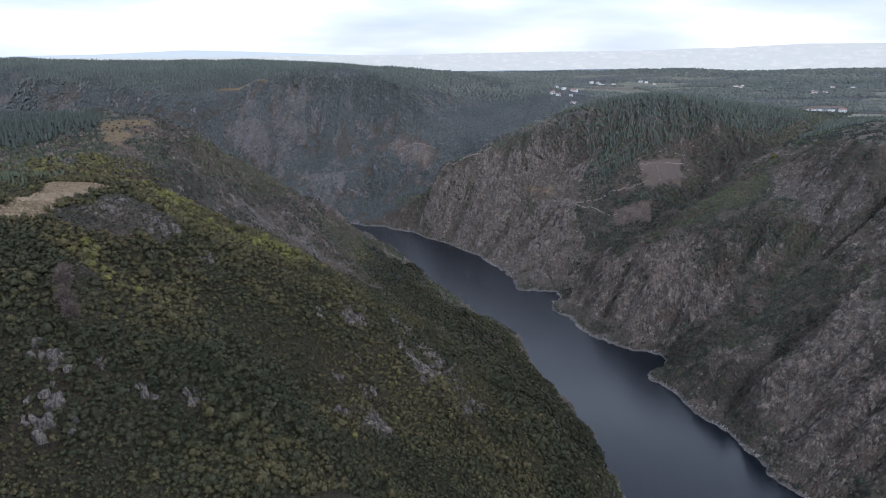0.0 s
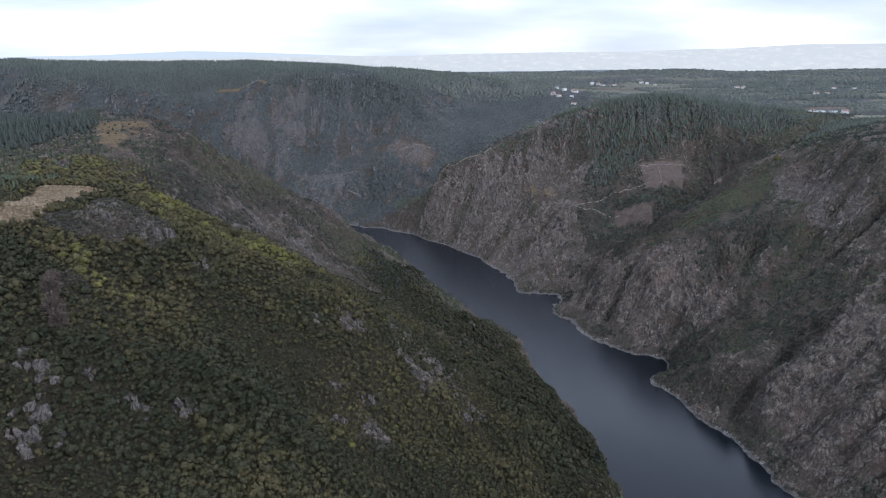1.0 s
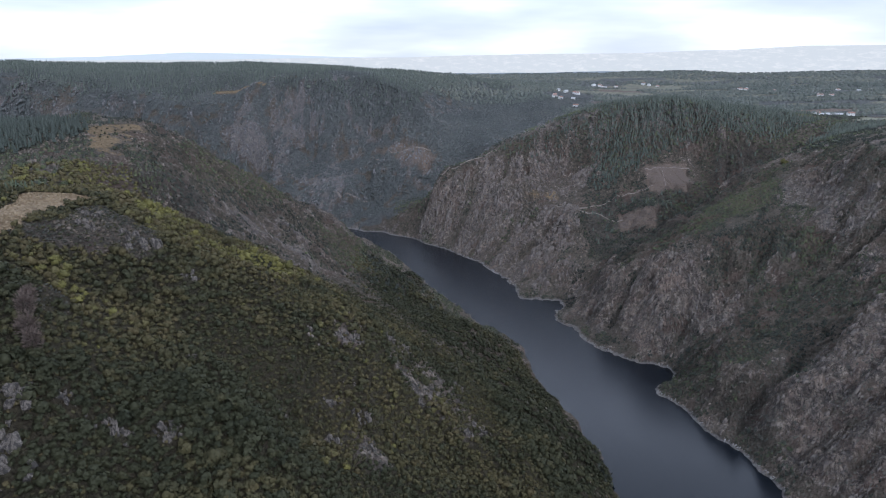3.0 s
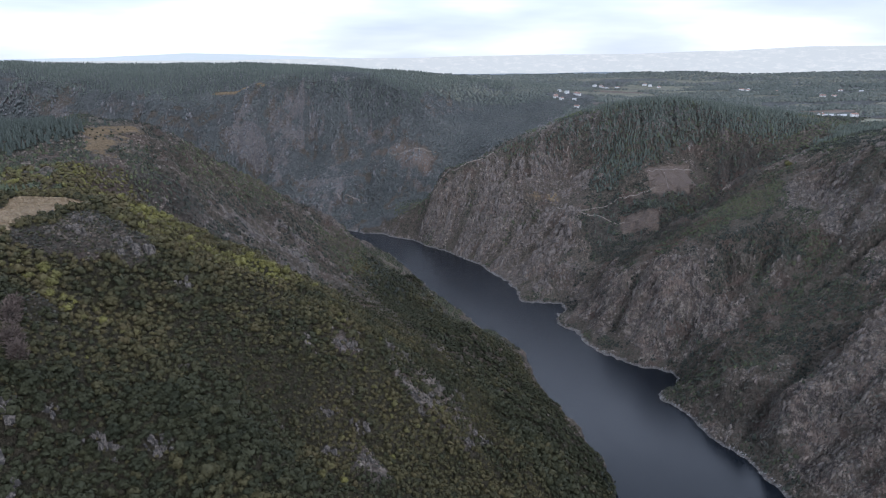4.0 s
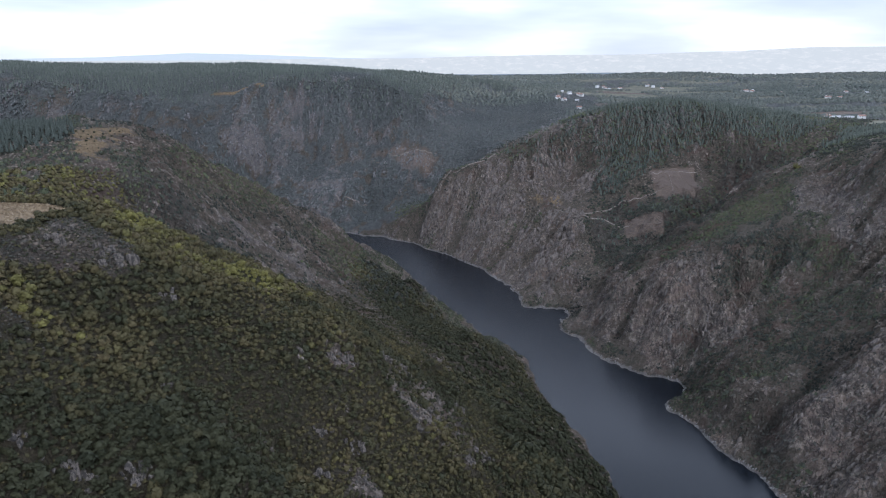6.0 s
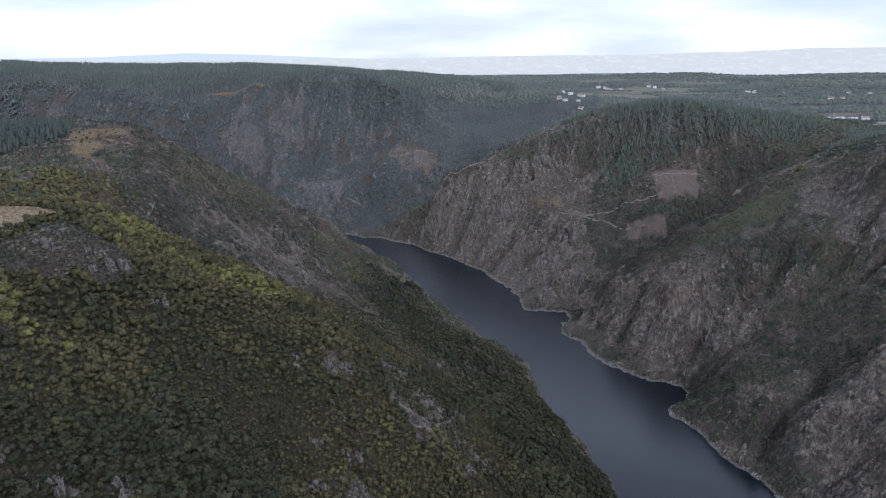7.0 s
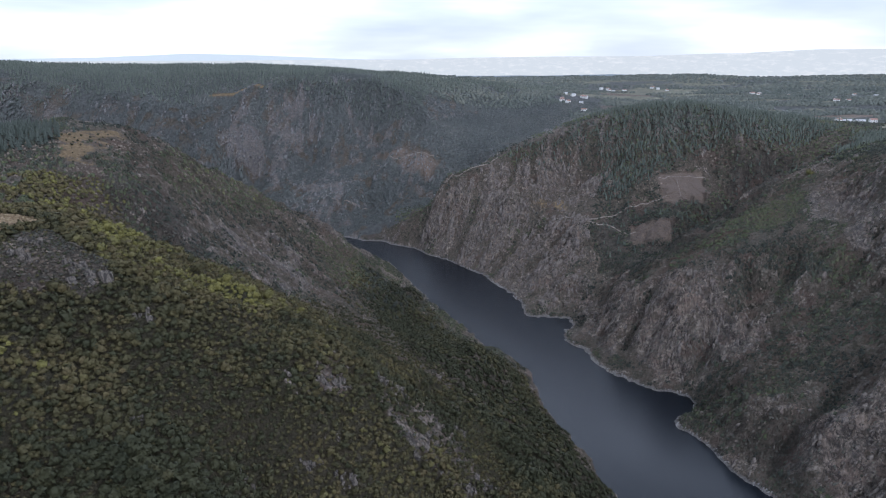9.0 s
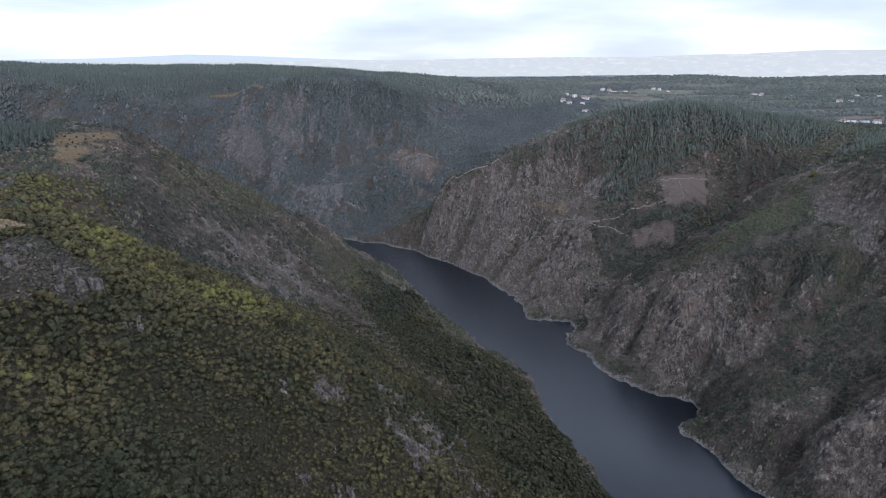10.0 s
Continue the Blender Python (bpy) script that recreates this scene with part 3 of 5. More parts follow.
LIME = material("white_render", plain((0.56, 0.55, 0.53), (0.40, 0.39, 0.37), 0.3))
TILE = material("roof_tiles", plain((0.26, 0.16, 0.125), (0.18, 0.115, 0.095), 1.5))
SHEET = material("grey_roof_sheet", plain((0.36, 0.36, 0.36), (0.28, 0.28, 0.28), 0.5, 0.6))
GLASS = material("dark_pane", plain((0.03, 0.035, 0.04), (0.02, 0.022, 0.025), 1.0, 0.15))
VINE = material("vine_leaves", plain((0.118, 0.094, 0.080), (0.08, 0.064, 0.054), 0.9))


# ---- mesh helpers ----
def mesh_from(name, verts, faces, mats, tint=None, smooth=False):
    """A mesh from arrays; faces all of one size."""
    faces = np.asarray(faces, np.int32)
    verts = np.asarray(verts, np.float32)
    me = bpy.data.meshes.new(name)
    k = faces.shape[1]
    me.vertices.add(len(verts))
    me.vertices.foreach_set("co", verts.ravel())
    me.loops.add(faces.size)
    me.loops.foreach_set("vertex_index", faces.ravel())
    me.polygons.add(len(faces))
    me.polygons.foreach_set("loop_start", np.arange(0, faces.size, k, dtype=np.int32))
    me.polygons.foreach_set("loop_total", np.full(len(faces), k, np.int32))
    if smooth:
        me.polygons.foreach_set("use_smooth", np.ones(len(faces), bool))
    me.update(calc_edges=True)
    for m in mats if isinstance(mats, (list, tuple)) else [mats]:
        me.materials.append(m)
    if tint is not None:
        write(me, "tint", tint)
    return me


def write(me, name, values):
    a = me.attributes.new(name, "FLOAT", "POINT")
    a.data.foreach_set("value", np.asarray(values, np.float32).ravel())


def part(name, bm, mat, parent, label=""):
    """One mesh object from a bmesh, under a thing or a part."""
    me = bpy.data.meshes.new(name)
    bm.to_mesh(me)
    bm.free()
    me.materials.append(mat)
    ob = new(name, me)
    ob.parent = parent
    return tagged(ob, label)


def thing(name, x, y, z, label, category, group="", turn=0.0):
    ob = new(name)
    ob.empty_display_size = 0.5
    ob.matrix_world = pose(x, y, z, 0, 0, turn)
    return tagged(ob, label, category, group)


def box(bm, x0, y0, z0, x1, y1, z1):
    m = Matrix.Translation(((x0 + x1) / 2, (y0 + y1) / 2, (z0 + z1) / 2)) @ Matrix.Diagonal((x1 - x0, y1 - y0, z1 - z0, 1))
    return bmesh.ops.create_cube(bm, size=1, matrix=m)["verts"]


# ---- the ground: one sheet to the horizon ----
def spaced(fine0, fine1, step0, low, high, growth):
    """Coordinates with even steps between fine0 and fine1, widening outwards."""
    mid = list(np.arange(fine0, fine1 + step0 / 2, step0))
    s = step0
    while mid[-1] < high:
        s *= growth
        mid.append(mid[-1] + s)
    s = step0
    while mid[0] > low:
        s *= growth
        mid.insert(0, mid[0] - s)
    return np.array(mid)


xs = spaced(-330, 520, 2.7, -4300, 4300, 1.045)
ys = spaced(330, 1000, 2.7, -1600, 4850, 1.021)
X, Y = np.meshgrid(xs, ys)
Z, SLOPE = relief(X, Y)
ny, nx = X.shape
idx = np.arange(nx * ny).reshape(ny, nx)
quads = np.stack([idx[:-1, :-1], idx[:-1, 1:], idx[1:, 1:], idx[1:, :-1]], -1).reshape(-1, 4)
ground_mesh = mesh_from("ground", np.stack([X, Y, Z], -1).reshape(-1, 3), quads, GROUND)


def covers(x, y, z, slope):
    """What lies on the ground: bare rock, dry grass and tilled soil, each 0..1, how thick the scrub stands, and meadow."""
    patch, small = fbm(x, y, 70, 4, 51), fbm(x, y, 22, 3, 61)
    near = (x > GX0) & (x < 1190) & (y > GY0) & (y < 2290)
    ribs = np.where(near, sample(_ribs, x, y), 0)
    steep = step(0.35, 0.9, slope)
    zone = Zones(x, y)
    bluff, cape = zone("bluff"), zone("cape_rock") + zone("rib_rock") + 0.9 * zone("near_rock")
    strips = np.clip(zone("rock_strip") + zone("rock_nick", 5) + zone("rock_low"), 0, 1)
    slope_near, belt = inside(x, y, -110, 340, 300, 290), zone("river_belt")
    brow, spur_rock, spur_dark = zone("brow"), zone("spur_rock"), zone("spur_dark")
    green = np.clip(zone("spur_green") + zone("spur_low") + zone("right_green"), 0, 1)
    scrub = np.clip(zone("right_scrub") + 0.55 * zone("right_woods") + 0.2 * zone("hill_dark"), 0, 1)
    woods = np.clip(zone("pine_belt") + zone("side_woods"), 0, 1)
    far_wall = step(1380, 1480, y + 0.25 * np.abs(x))
    right = (x > 150) * (1 - step(1060, 1120, y))
    on_spur = step(540, 600, y) * (x < 60) * (1 - far_wall)
    rock = 0.10 + 0.20 * steep + (0.13 + 0.10 * bluff) * ribs * steep + (0.34 - 0.2 * bluff) * patch + (0.5 - 0.25 * bluff) * small
    rock = rock + 0.28 * bluff + 0.32 * cape + 0.32 * zone("top_rock") + 0.30 * spur_rock + 0.12 * spur_dark + 0.55 * zone("far_cliff", 20) + 0.22 * zone("knoll", 5)
    rock = rock - 0.34 * slope_near * (1 - strips) + 0.17 * strips - 0.5 * belt - 0.4 * green - 0.26 * scrub - 0.4 * zone("hill_dark") - 0.3 * woods + 0.12 * brow - 0.10 * zone("low_heath") - 0.10 * on_spur
    rock = rock + far_wall * (0.14 * ribs * steep + 0.06 + 0.45 * fbm(x, y, 150, 3, 55))
    rock = rock * np.where(slope < 0.22, 0.15, 1.0)
    rock = rock + 0.10 * right * (1 - scrub)
    soil = 0.9 * np.clip(zone.plot("vine_a") + zone.plot("vine_b"), 0, 1)
    rock = rock * (1 - np.clip(soil, 0, 1))
    rock = np.where(z < 1.3 + 1.2 * small, 1.0, rock)
    dry = 1.2 * zone("clearing", 5) + (0.52 + 1.1 * small) * zone("dome_grass", 16) + (0.30 + 0.5 * small) * zone("bluff_dry") + 0.16 * bluff
    dry = dry + 0.2 * small * zone("knoll", 5) + 0.8 * inside(x, y, -575, 1812, 95, 13)
    ploughed = 0.7 * inside(x, y, 175, 1690, 46, 16, 0.1) + inside(x, y, 985, 1650, 80, 50, 0.1) + 0.8 * inside(x, y, 620, 2330, 90, 110, 0.1) + 0.7 * inside(x, y, 760, 2640, 120, 70, 0.1)
    soil = soil + (0.65 + 0.6 * small) * zone("terrace", 6)
    soil = soil + ploughed + 0.6 * inside(x, y, 490, 1950, 70, 22, 0.1)
    meadow = inside(x, y, 850, 2500, 80, 90, 0.1) + inside(x, y, 905, 1330, 50, 30, 0.2) + 0.8 * inside(x, y, 1500, 1900, 90, 40, 0.1) + 0.7 * inside(x, y, 1090, 2280, 60, 40, 0.1)
    flat = (y > 1500) & (slope < 0.3)
    meadow = meadow + np.where(flat, 0.8 * step(0.13, 0.19, fbm(x * 0.45, y, 130, 3, 333)) * step(1900, 2200, y + 0.4 * x), 0)
    open_ = np.clip(np.clip(dry * 1.3, 0, 1) + soil + step(0.5, 0.7, meadow), 0, 1)
    thick = 0.50 - 0.65 * np.clip(rock, 0, 1) + 0.45 * fbm(x, y, 48, 3, 91) + 0.95 * fbm(x, y, 17, 3, 93) * (1 - slope_near) + 0.36 * far_wall
    thick = thick + 1.10 * slope_near * (1 - 0.62 * strips) + 0.8 * belt - 0.3 * bluff - 1.7 * brow - 1.2 * zone("heath_brow", 28) + 0.5 * zone("crest_trees") - 0.12 * spur_dark + 0.6 * green + 0.46 * scrub - 0.25 * cape + 0.6 * woods - 0.9 * zone("heath_low") - 0.3 * zone("low_heath") - 0.8 * zone("far_cliff")
    thick = thick + np.where(flat, 0.5, 0) + 0.9 * zone("hill_pines") + 0.5 * zone("hill_thin") + 0.10 * on_spur - 0.08 * right
    thick = thick * (1 - open_) * np.where(z < 2.5 - 2.0 * belt, 0, 1)
    return np.clip(rock, 0, 1), np.clip(dry, 0, 1), np.clip(soil, 0, 1), np.clip(thick, 0, 1), np.clip(meadow, 0, 1)


rock, dry, soil, thick, meadow = covers(X, Y, Z, SLOPE)
_zones = Zones(X, Y)
sombre = np.clip(_zones("hill_dark") + _zones("spur_dark") + 0.6 * _zones("brow") + 0.5 * _zones("heath_low") + 0.5 * _zones("low_heath"), 0, 1)
# grey: painted haze on the far wall, real grey rock elsewhere.
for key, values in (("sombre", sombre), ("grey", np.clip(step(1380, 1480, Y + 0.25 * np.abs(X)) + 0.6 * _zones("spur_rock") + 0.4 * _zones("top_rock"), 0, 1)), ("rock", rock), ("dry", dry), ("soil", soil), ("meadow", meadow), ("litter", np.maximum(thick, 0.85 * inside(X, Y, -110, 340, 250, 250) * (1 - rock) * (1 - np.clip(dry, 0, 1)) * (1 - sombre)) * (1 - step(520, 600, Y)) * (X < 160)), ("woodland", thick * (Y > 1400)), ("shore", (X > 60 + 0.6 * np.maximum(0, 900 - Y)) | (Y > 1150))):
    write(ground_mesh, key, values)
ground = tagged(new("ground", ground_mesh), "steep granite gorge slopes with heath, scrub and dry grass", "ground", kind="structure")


def height(x, y):
    return relief(np.atleast_1d(np.asarray(x, float)), np.atleast_1d(np.asarray(y, float)))[0]


# ---- the river ----
wx, wy = np.meshgrid(np.linspace(-1500, 700, 45), np.linspace(-1400, 1700, 63))
wi = np.arange(wx.size).reshape(wx.shape)
wq = np.stack([wi[:-1, :-1], wi[:-1, 1:], wi[1:, 1:], wi[1:, :-1]], -1).reshape(-1, 4)
water = new("water", mesh_from("water", np.stack([wx, wy, np.zeros_like(wx)], -1).reshape(-1, 3), wq, WATER))
tagged(water, "calm dark blue river water between rocky banks", "water", kind="structure")


# ---- plants ----
def unit_ico():
    bm = bmesh.new()
    bmesh.ops.create_icosphere(bm, subdivisions=1, radius=1)
    v = np.array([p.co[:] for p in bm.verts])
    f = np.array([[q.index for q in p.verts] for p in bm.faces])
    bm.free()
    return v, f


ICO_V, ICO_F = unit_ico()


def dome_shape(rng):
    """A small rounded crown of fifteen faces, for trees far off."""
    a = np.arange(5) * 2 * np.pi / 5
    lo, hi = rng.uniform(0.8, 1.2, 5), rng.uniform(0.5, 0.95, 5)
    v = np.concatenate([np.stack([lo * np.cos(a), lo * np.sin(a), rng.uniform(0.0, 0.4, 5)], -1), np.stack([hi * np.cos(a + 0.6), hi * np.sin(a + 0.6), rng.uniform(0.7, 1.2, 5)], -1), [[rng.uniform(-0.2, 0.2), rng.uniform(-0.2, 0.2), rng.uniform(1.2, 1.6)]]])
    f = []
    for i in range(5):
        j = (i + 1) % 5
        f += [(i, j, 5 + i), (j, 5 + j, 5 + i), (5 + i, 5 + j, 10)]
    return v, np.array(f)


def bush_shape(rng, leaves, leaf, lobes=2, tall=1.0):
    """A crown of radius about one: lumpy dark cores with ragged leaf clumps around them, standing on z = 0."""
    vs, fs = [], []
    n = 0
    centres = []
    for k in range(lobes):
        a = rng.uniform(0, 2 * np.pi)
        r = rng.uniform(0.0, 0.15) if k == 0 else rng.uniform(0.3, 0.6)
        size = rng.uniform(0.62, 0.76) if k == 0 else rng.uniform(0.36, 0.55)
        centres.append((r * np.cos(a), r * np.sin(a), (0.55 + rng.uniform(-0.15, 0.35)) * tall, size))
    for cx, cy, cz, s in centres:
        v = ICO_V * s * 0.84 * rng.uniform(0.72, 1.2, (len(ICO_V), 1)) * (1, 1, tall) + (cx, cy, cz)
        v[:, 2] = np.maximum(v[:, 2], 0)
        vs.append(v)
        fs.append(ICO_F + n)
        n += len(v)
    for k in range(leaves):
        cx, cy, cz, s = centres[rng.integers(len(centres))]
        d = rng.standard_normal(3)
        d[2] = abs(d[2]) * 0.9 - 0.25
        d /= np.linalg.norm(d)
        c = np.array((cx, cy, cz)) + d * s * rng.uniform(0.8, 1.22) * (1, 1, tall)
        u = np.cross(d, rng.standard_normal(3))
        u /= np.linalg.norm(u)
        w = np.cross(d, u) + d * rng.uniform(-0.5, 0.5)
        L = leaf * rng.uniform(0.6, 1.4)
        tri = c + L * np.array([u * 0.9 - w * 0.5 + d * rng.uniform(-.3, .3), -u * 0.9 - w * 0.4 + d * rng.uniform(-.3, .3), w * 1.0 + d * rng.uniform(-0.2, 0.6)])
        vs.append(tri)
        fs.append(np.array([[n, n + 1, n + 2]]))
        n += 3
    return np.concatenate(vs), np.concatenate(fs)


def lump_shape(rng):
    """A rounded crown of ten faces, for woods far off."""
    a = np.arange(4) * np.pi / 2 + rng.uniform(-0.3, 0.3, 4)
    lo, hi = rng.uniform(0.8, 1.2, 4), rng.uniform(0.4, 0.9, 4)
    v = np.concatenate([np.stack([lo * np.cos(a), lo * np.sin(a), rng.uniform(-0.1, 0.3, 4)], -1), np.stack([hi * np.cos(a + 0.7), hi * np.sin(a + 0.7), rng.uniform(0.8, 1.4, 4)], -1)])
    f = [q for i in range(4) for q in ((i, (i + 1) % 4, 4 + i), ((i + 1) % 4, 4 + (i + 1) % 4, 4 + i))]
    return v, np.array(f + [(4, 5, 6), (4, 6, 7)])


def leafy_lump(rng, leaves, leaf):
    """A rounded crown with loose leaf clumps round it, for bushes across the river."""
    v, f = lump_shape(rng)
    vs, fs = [v * (0.8, 0.8, 0.85)], [f]
    for k in range(leaves):
        d = rng.standard_normal(3) * (1, 1, 0.7) + (0, 0, 0.25)
        d /= np.linalg.norm(d)
        c = (0, 0, 0.5) + d * rng.uniform(0.6, 1.0)
        vs.append(c + leaf * rng.standard_normal((3, 3)) * 0.75)
        fs.append(np.array([[8 + 3 * k, 9 + 3 * k, 10 + 3 * k]]))
    return np.concatenate(vs), np.concatenate(fs)


def tuft_shape(rng):
    """A low ragged tuft of heather: five leaning faces."""
    a = np.arange(5) * 2 * np.pi / 5 + rng.uniform(-0.3, 0.3, 5)
    r = rng.uniform(0.6, 1.2, 5)
    v = np.stack([r * np.cos(a), r * np.sin(a), rng.uniform(-0.2, 0.25, 5)], -1)
    v = np.concatenate([v, [[rng.uniform(-0.3, 0.3), rng.uniform(-0.3, 0.3), rng.uniform(0.7, 1.1)]]])
    return v, np.array([[i, (i + 1) % 5, 5] for i in range(5)])


BOX_F = np.array([(0, 2, 1), (1, 2, 3), (4, 5, 6), (5, 7, 6), (0, 1, 4), (1, 5, 4), (2, 6, 3), (3, 6, 7), (0, 4, 2), (2, 4, 6), (1, 3, 5), (3, 7, 5)])


def rock_shape(rng):
    """An angular split block, taller than wide."""
    v = np.array([(x, y, z) for z in (-1, 1) for y in (-1, 1) for x in (-1, 1)], float)
    v[4:, :2] *= rng.uniform(0.45, 0.9)
    v[4:, :2] += rng.uniform(-0.35, 0.35, 2)
    return (v + rng.uniform(-0.3, 0.3, v.shape)) * (1.0, 0.55, 1.0), BOX_F.copy()


def crag_shape(rng):
    """A buttress of three or four upright slabs with flat broken faces, leaning together."""
    vs, fs, n = [], [], 0
    for k in range(rng.integers(3, 5)):
        v, f = rock_shape(rng)
        v = v * rng.uniform(0.4, 0.8) * (1, 1, rng.uniform(1.0, 1.7)) + (rng.uniform(-0.8, 0.8), rng.uniform(-0.45, 0.45), rng.uniform(-0.1, 0.3))
        vs.append(v)
        fs.append(f + n)
        n += len(v)
    return np.concatenate(vs), np.concatenate(fs)


def pine_shape(rng, tiers=5, sides=7):
    """A conifer crown, one unit high, of ragged drooping tiers."""
    vs, fs, n = [], [], 0
    for k in range(tiers):
        t = k / tiers
        z0, z1 = 0.16 + 0.84 * t * 0.9, min(1.0, 0.16 + 0.84 * (t + 1.9 / tiers))
        r = 0.20 * (1 - t) ** 0.8 + 0.02
        a = np.arange(sides) * 2 * np.pi / sides + rng.uniform(0, 1)
        rr = r * rng.uniform(0.6, 1.25, sides)
        ring = np.stack([rr * np.cos(a), rr * np.sin(a), z0 + rng.uniform(-0.05, 0.05, sides)], -1)
        vs += [ring, np.array([[rng.uniform(-.015, .015), rng.uniform(-.015, .015), z1]])]
        fs.append(np.array([[n + i, n + (i + 1) % sides, n + sides] for i in range(sides)]))
        n += sides + 1
    return np.concatenate(vs), np.concatenate(fs)


def scatter(name, shapes, xy, sizes, tints, mat, label, category, sink=0.15, tall=None, rng=None, downhill=0.0):
    """Many plants or stones as one object: copies of a few shapes, turned, sized and set on the ground.
    downhill: they lie along the fall line and lean with the ground by that share."""
    z = height(xy[:, 0], xy[:, 1])
    which, turn = rng.integers(0, len(shapes), len(xy)), rng.uniform(0, 2 * np.pi, len(xy))
    tall = np.ones(len(xy)) if tall is None else tall
    sx, sy = np.zeros(len(xy)), np.zeros(len(xy))
    if downhill:
        sx = (base_height(xy[:, 0] + 4, xy[:, 1]) - base_height(xy[:, 0] - 4, xy[:, 1])) / 8
        sy = (base_height(xy[:, 0], xy[:, 1] + 4) - base_height(xy[:, 0], xy[:, 1] - 4)) / 8
        turn = np.arctan2(sy, sx) + rng.normal(0, 0.3, len(xy))
        sx, sy = sx * downhill, sy * downhill
    V, F, T, n = [], [], [], 0
    for k, (sv, sf) in enumerate(shapes):
        i = np.nonzero(which == k)[0]
        if not len(i):
            continue
        c, s = np.cos(turn[i])[:, None], np.sin(turn[i])[:, None]
        r = sizes[i][:, None]
        ox, oy = r * (sv[None, :, 0] * c - sv[None, :, 1] * s), r * (sv[None, :, 0] * s + sv[None, :, 1] * c)
        oz = r * tall[i][:, None] * sv[None, :, 2] + sx[i][:, None] * ox + sy[i][:, None] * oy
        v = np.stack([xy[i, 0][:, None] + ox, xy[i, 1][:, None] + oy, z[i][:, None] - sink * r + oz], -1)
        f = sf[None] + (np.arange(len(i)) * len(sv))[:, None, None] + n
        V.append(v.reshape(-1, 3))
        F.append(f.reshape(-1, 3))
        T.append(np.repeat(tints[i], len(sv)))
        n += v.shape[0] * v.shape[1]
    ob = new(name, mesh_from(name, np.concatenate(V), np.concatenate(F), mat, np.concatenate(T)))
    return tagged(ob, label, category, kind="stuff")


def spread(rng, x0, x1, y0, y1, gap, keep):
    """Places about gap metres apart in a rectangle, thinned by keep(x, y) -> chance."""
    gx, gy = np.meshgrid(np.arange(x0, x1, gap), np.arange(y0, y1, gap))
    p = np.stack([gx.ravel(), gy.ravel()], -1) + rng.uniform(-0.48, 0.48, (gx.size, 2)) * gap
    chance = keep(p[:, 0], p[:, 1])
    return p[rng.uniform(0, 1, len(p)) < chance]


def valley(x, y):
    """1 where the valley opens before the flight; the ground behind stays bare."""
    return (np.abs(x) < 0.76 * y + 40) & (y > 178 + 0.8 * np.maximum(x + 165, 0) * (x < 160))


def scrub_chance(x, y):
    return step(0.18, 0.62, covers(x, y, *relief(x, y))[3])


def heath_chance(x, y):
    z, s = relief(x, y)
    r, d, so, th, me = covers(x, y, z, s)
    return np.where(z > 2, 0.9 * (1 - so) * (1 - me) * (1 - np.clip(1.3 * d, 0, 1)) * (1 - 0.55 * r), 0)


def stone_chance(x, y):
    z, s = relief(x, y)
    return np.where(z > 1, step(0.25, 0.75, covers(x, y, z, s)[0] + 0.1), 0)


def drift(p, size, seed, mean, swing, jitter):
    """Tints that change in drifts over the ground."""
    return np.clip(mean + swing * fbm(p[:, 0], p[:, 1], size, 3, seed) + rng.normal(0, jitter, len(p)), 0, 1)


rng = np.random.default_rng(7)
oaks_fine = [bush_shape(rng, 42, 0.235, 1 + k % 2) for k in range(12)]
oaks_low = [bush_shape(rng, 12, 0.36, 1, 0.8) for _ in range(8)]
oaks_mid = [bush_shape(rng, 24, 0.28, 1) for k in range(8)]
oaks_far = [leafy_lump(rng, 9, 0.42) for _ in range(10)]
domes, lumps = [dome_shape(rng) for _ in range(8)], [lump_shape(rng) for _ in range(10)]
tufts, rocks = [tuft_shape(rng) for _ in range(8)], [rock_shape(rng) for _ in range(10)]
crags = [crag_shape(rng) for _ in range(10)]
pines, pines_far = [pine_shape(rng) for _ in range(6)], [pine_shape(rng, 2, 5) for _ in range(8)]


def near_hill(x, y):
    """1 on the slope that the flight passes over."""
    return inside(x, y, -120, 350, 240, 250, 0.1) * step(-40, 40, 560 - y - 0.1 * x)


def gold(x, y):
    """Where the leaves have turned: a belt behind the near crest, and a few spots."""
    belt = [(-348, 654), (-318, 628), (-270, 540), (-224, 482), (-192, 451), (-174, 451), (-154, 466), (-132, 462), (-116, 475), (-98, 520)]
    d = np.full(np.shape(x), 1e9)
    for (ax, ay), (bx, by) in zip(belt, belt[1:]):
        t = np.clip(((x - ax) * (bx - ax) + (y - ay) * (by - ay)) / ((bx - ax) ** 2 + (by - ay) ** 2), 0, 1)
        d = np.minimum(d, np.hypot(x - ax - t * (bx - ax), y - ay - t * (by - ay)))
    return np.clip((1 - step(4, 40, d + 18 * fbm(x, y, 24, 3, 83))) * (0.62 + 0.6 * fbm(x, y, 14, 2, 85)) + 0.3 * inside(x, y, -128, 466, 24, 10) + 0.7 * inside(x, y, -206, 334, 16, 12) + 0.5 * inside(x, y, -184, 333, 10, 8) + (0.45 + 0.5 * fbm(x, y, 20, 2, 87)) * Zones(x, y)("gold_shelf"), 0, 1)


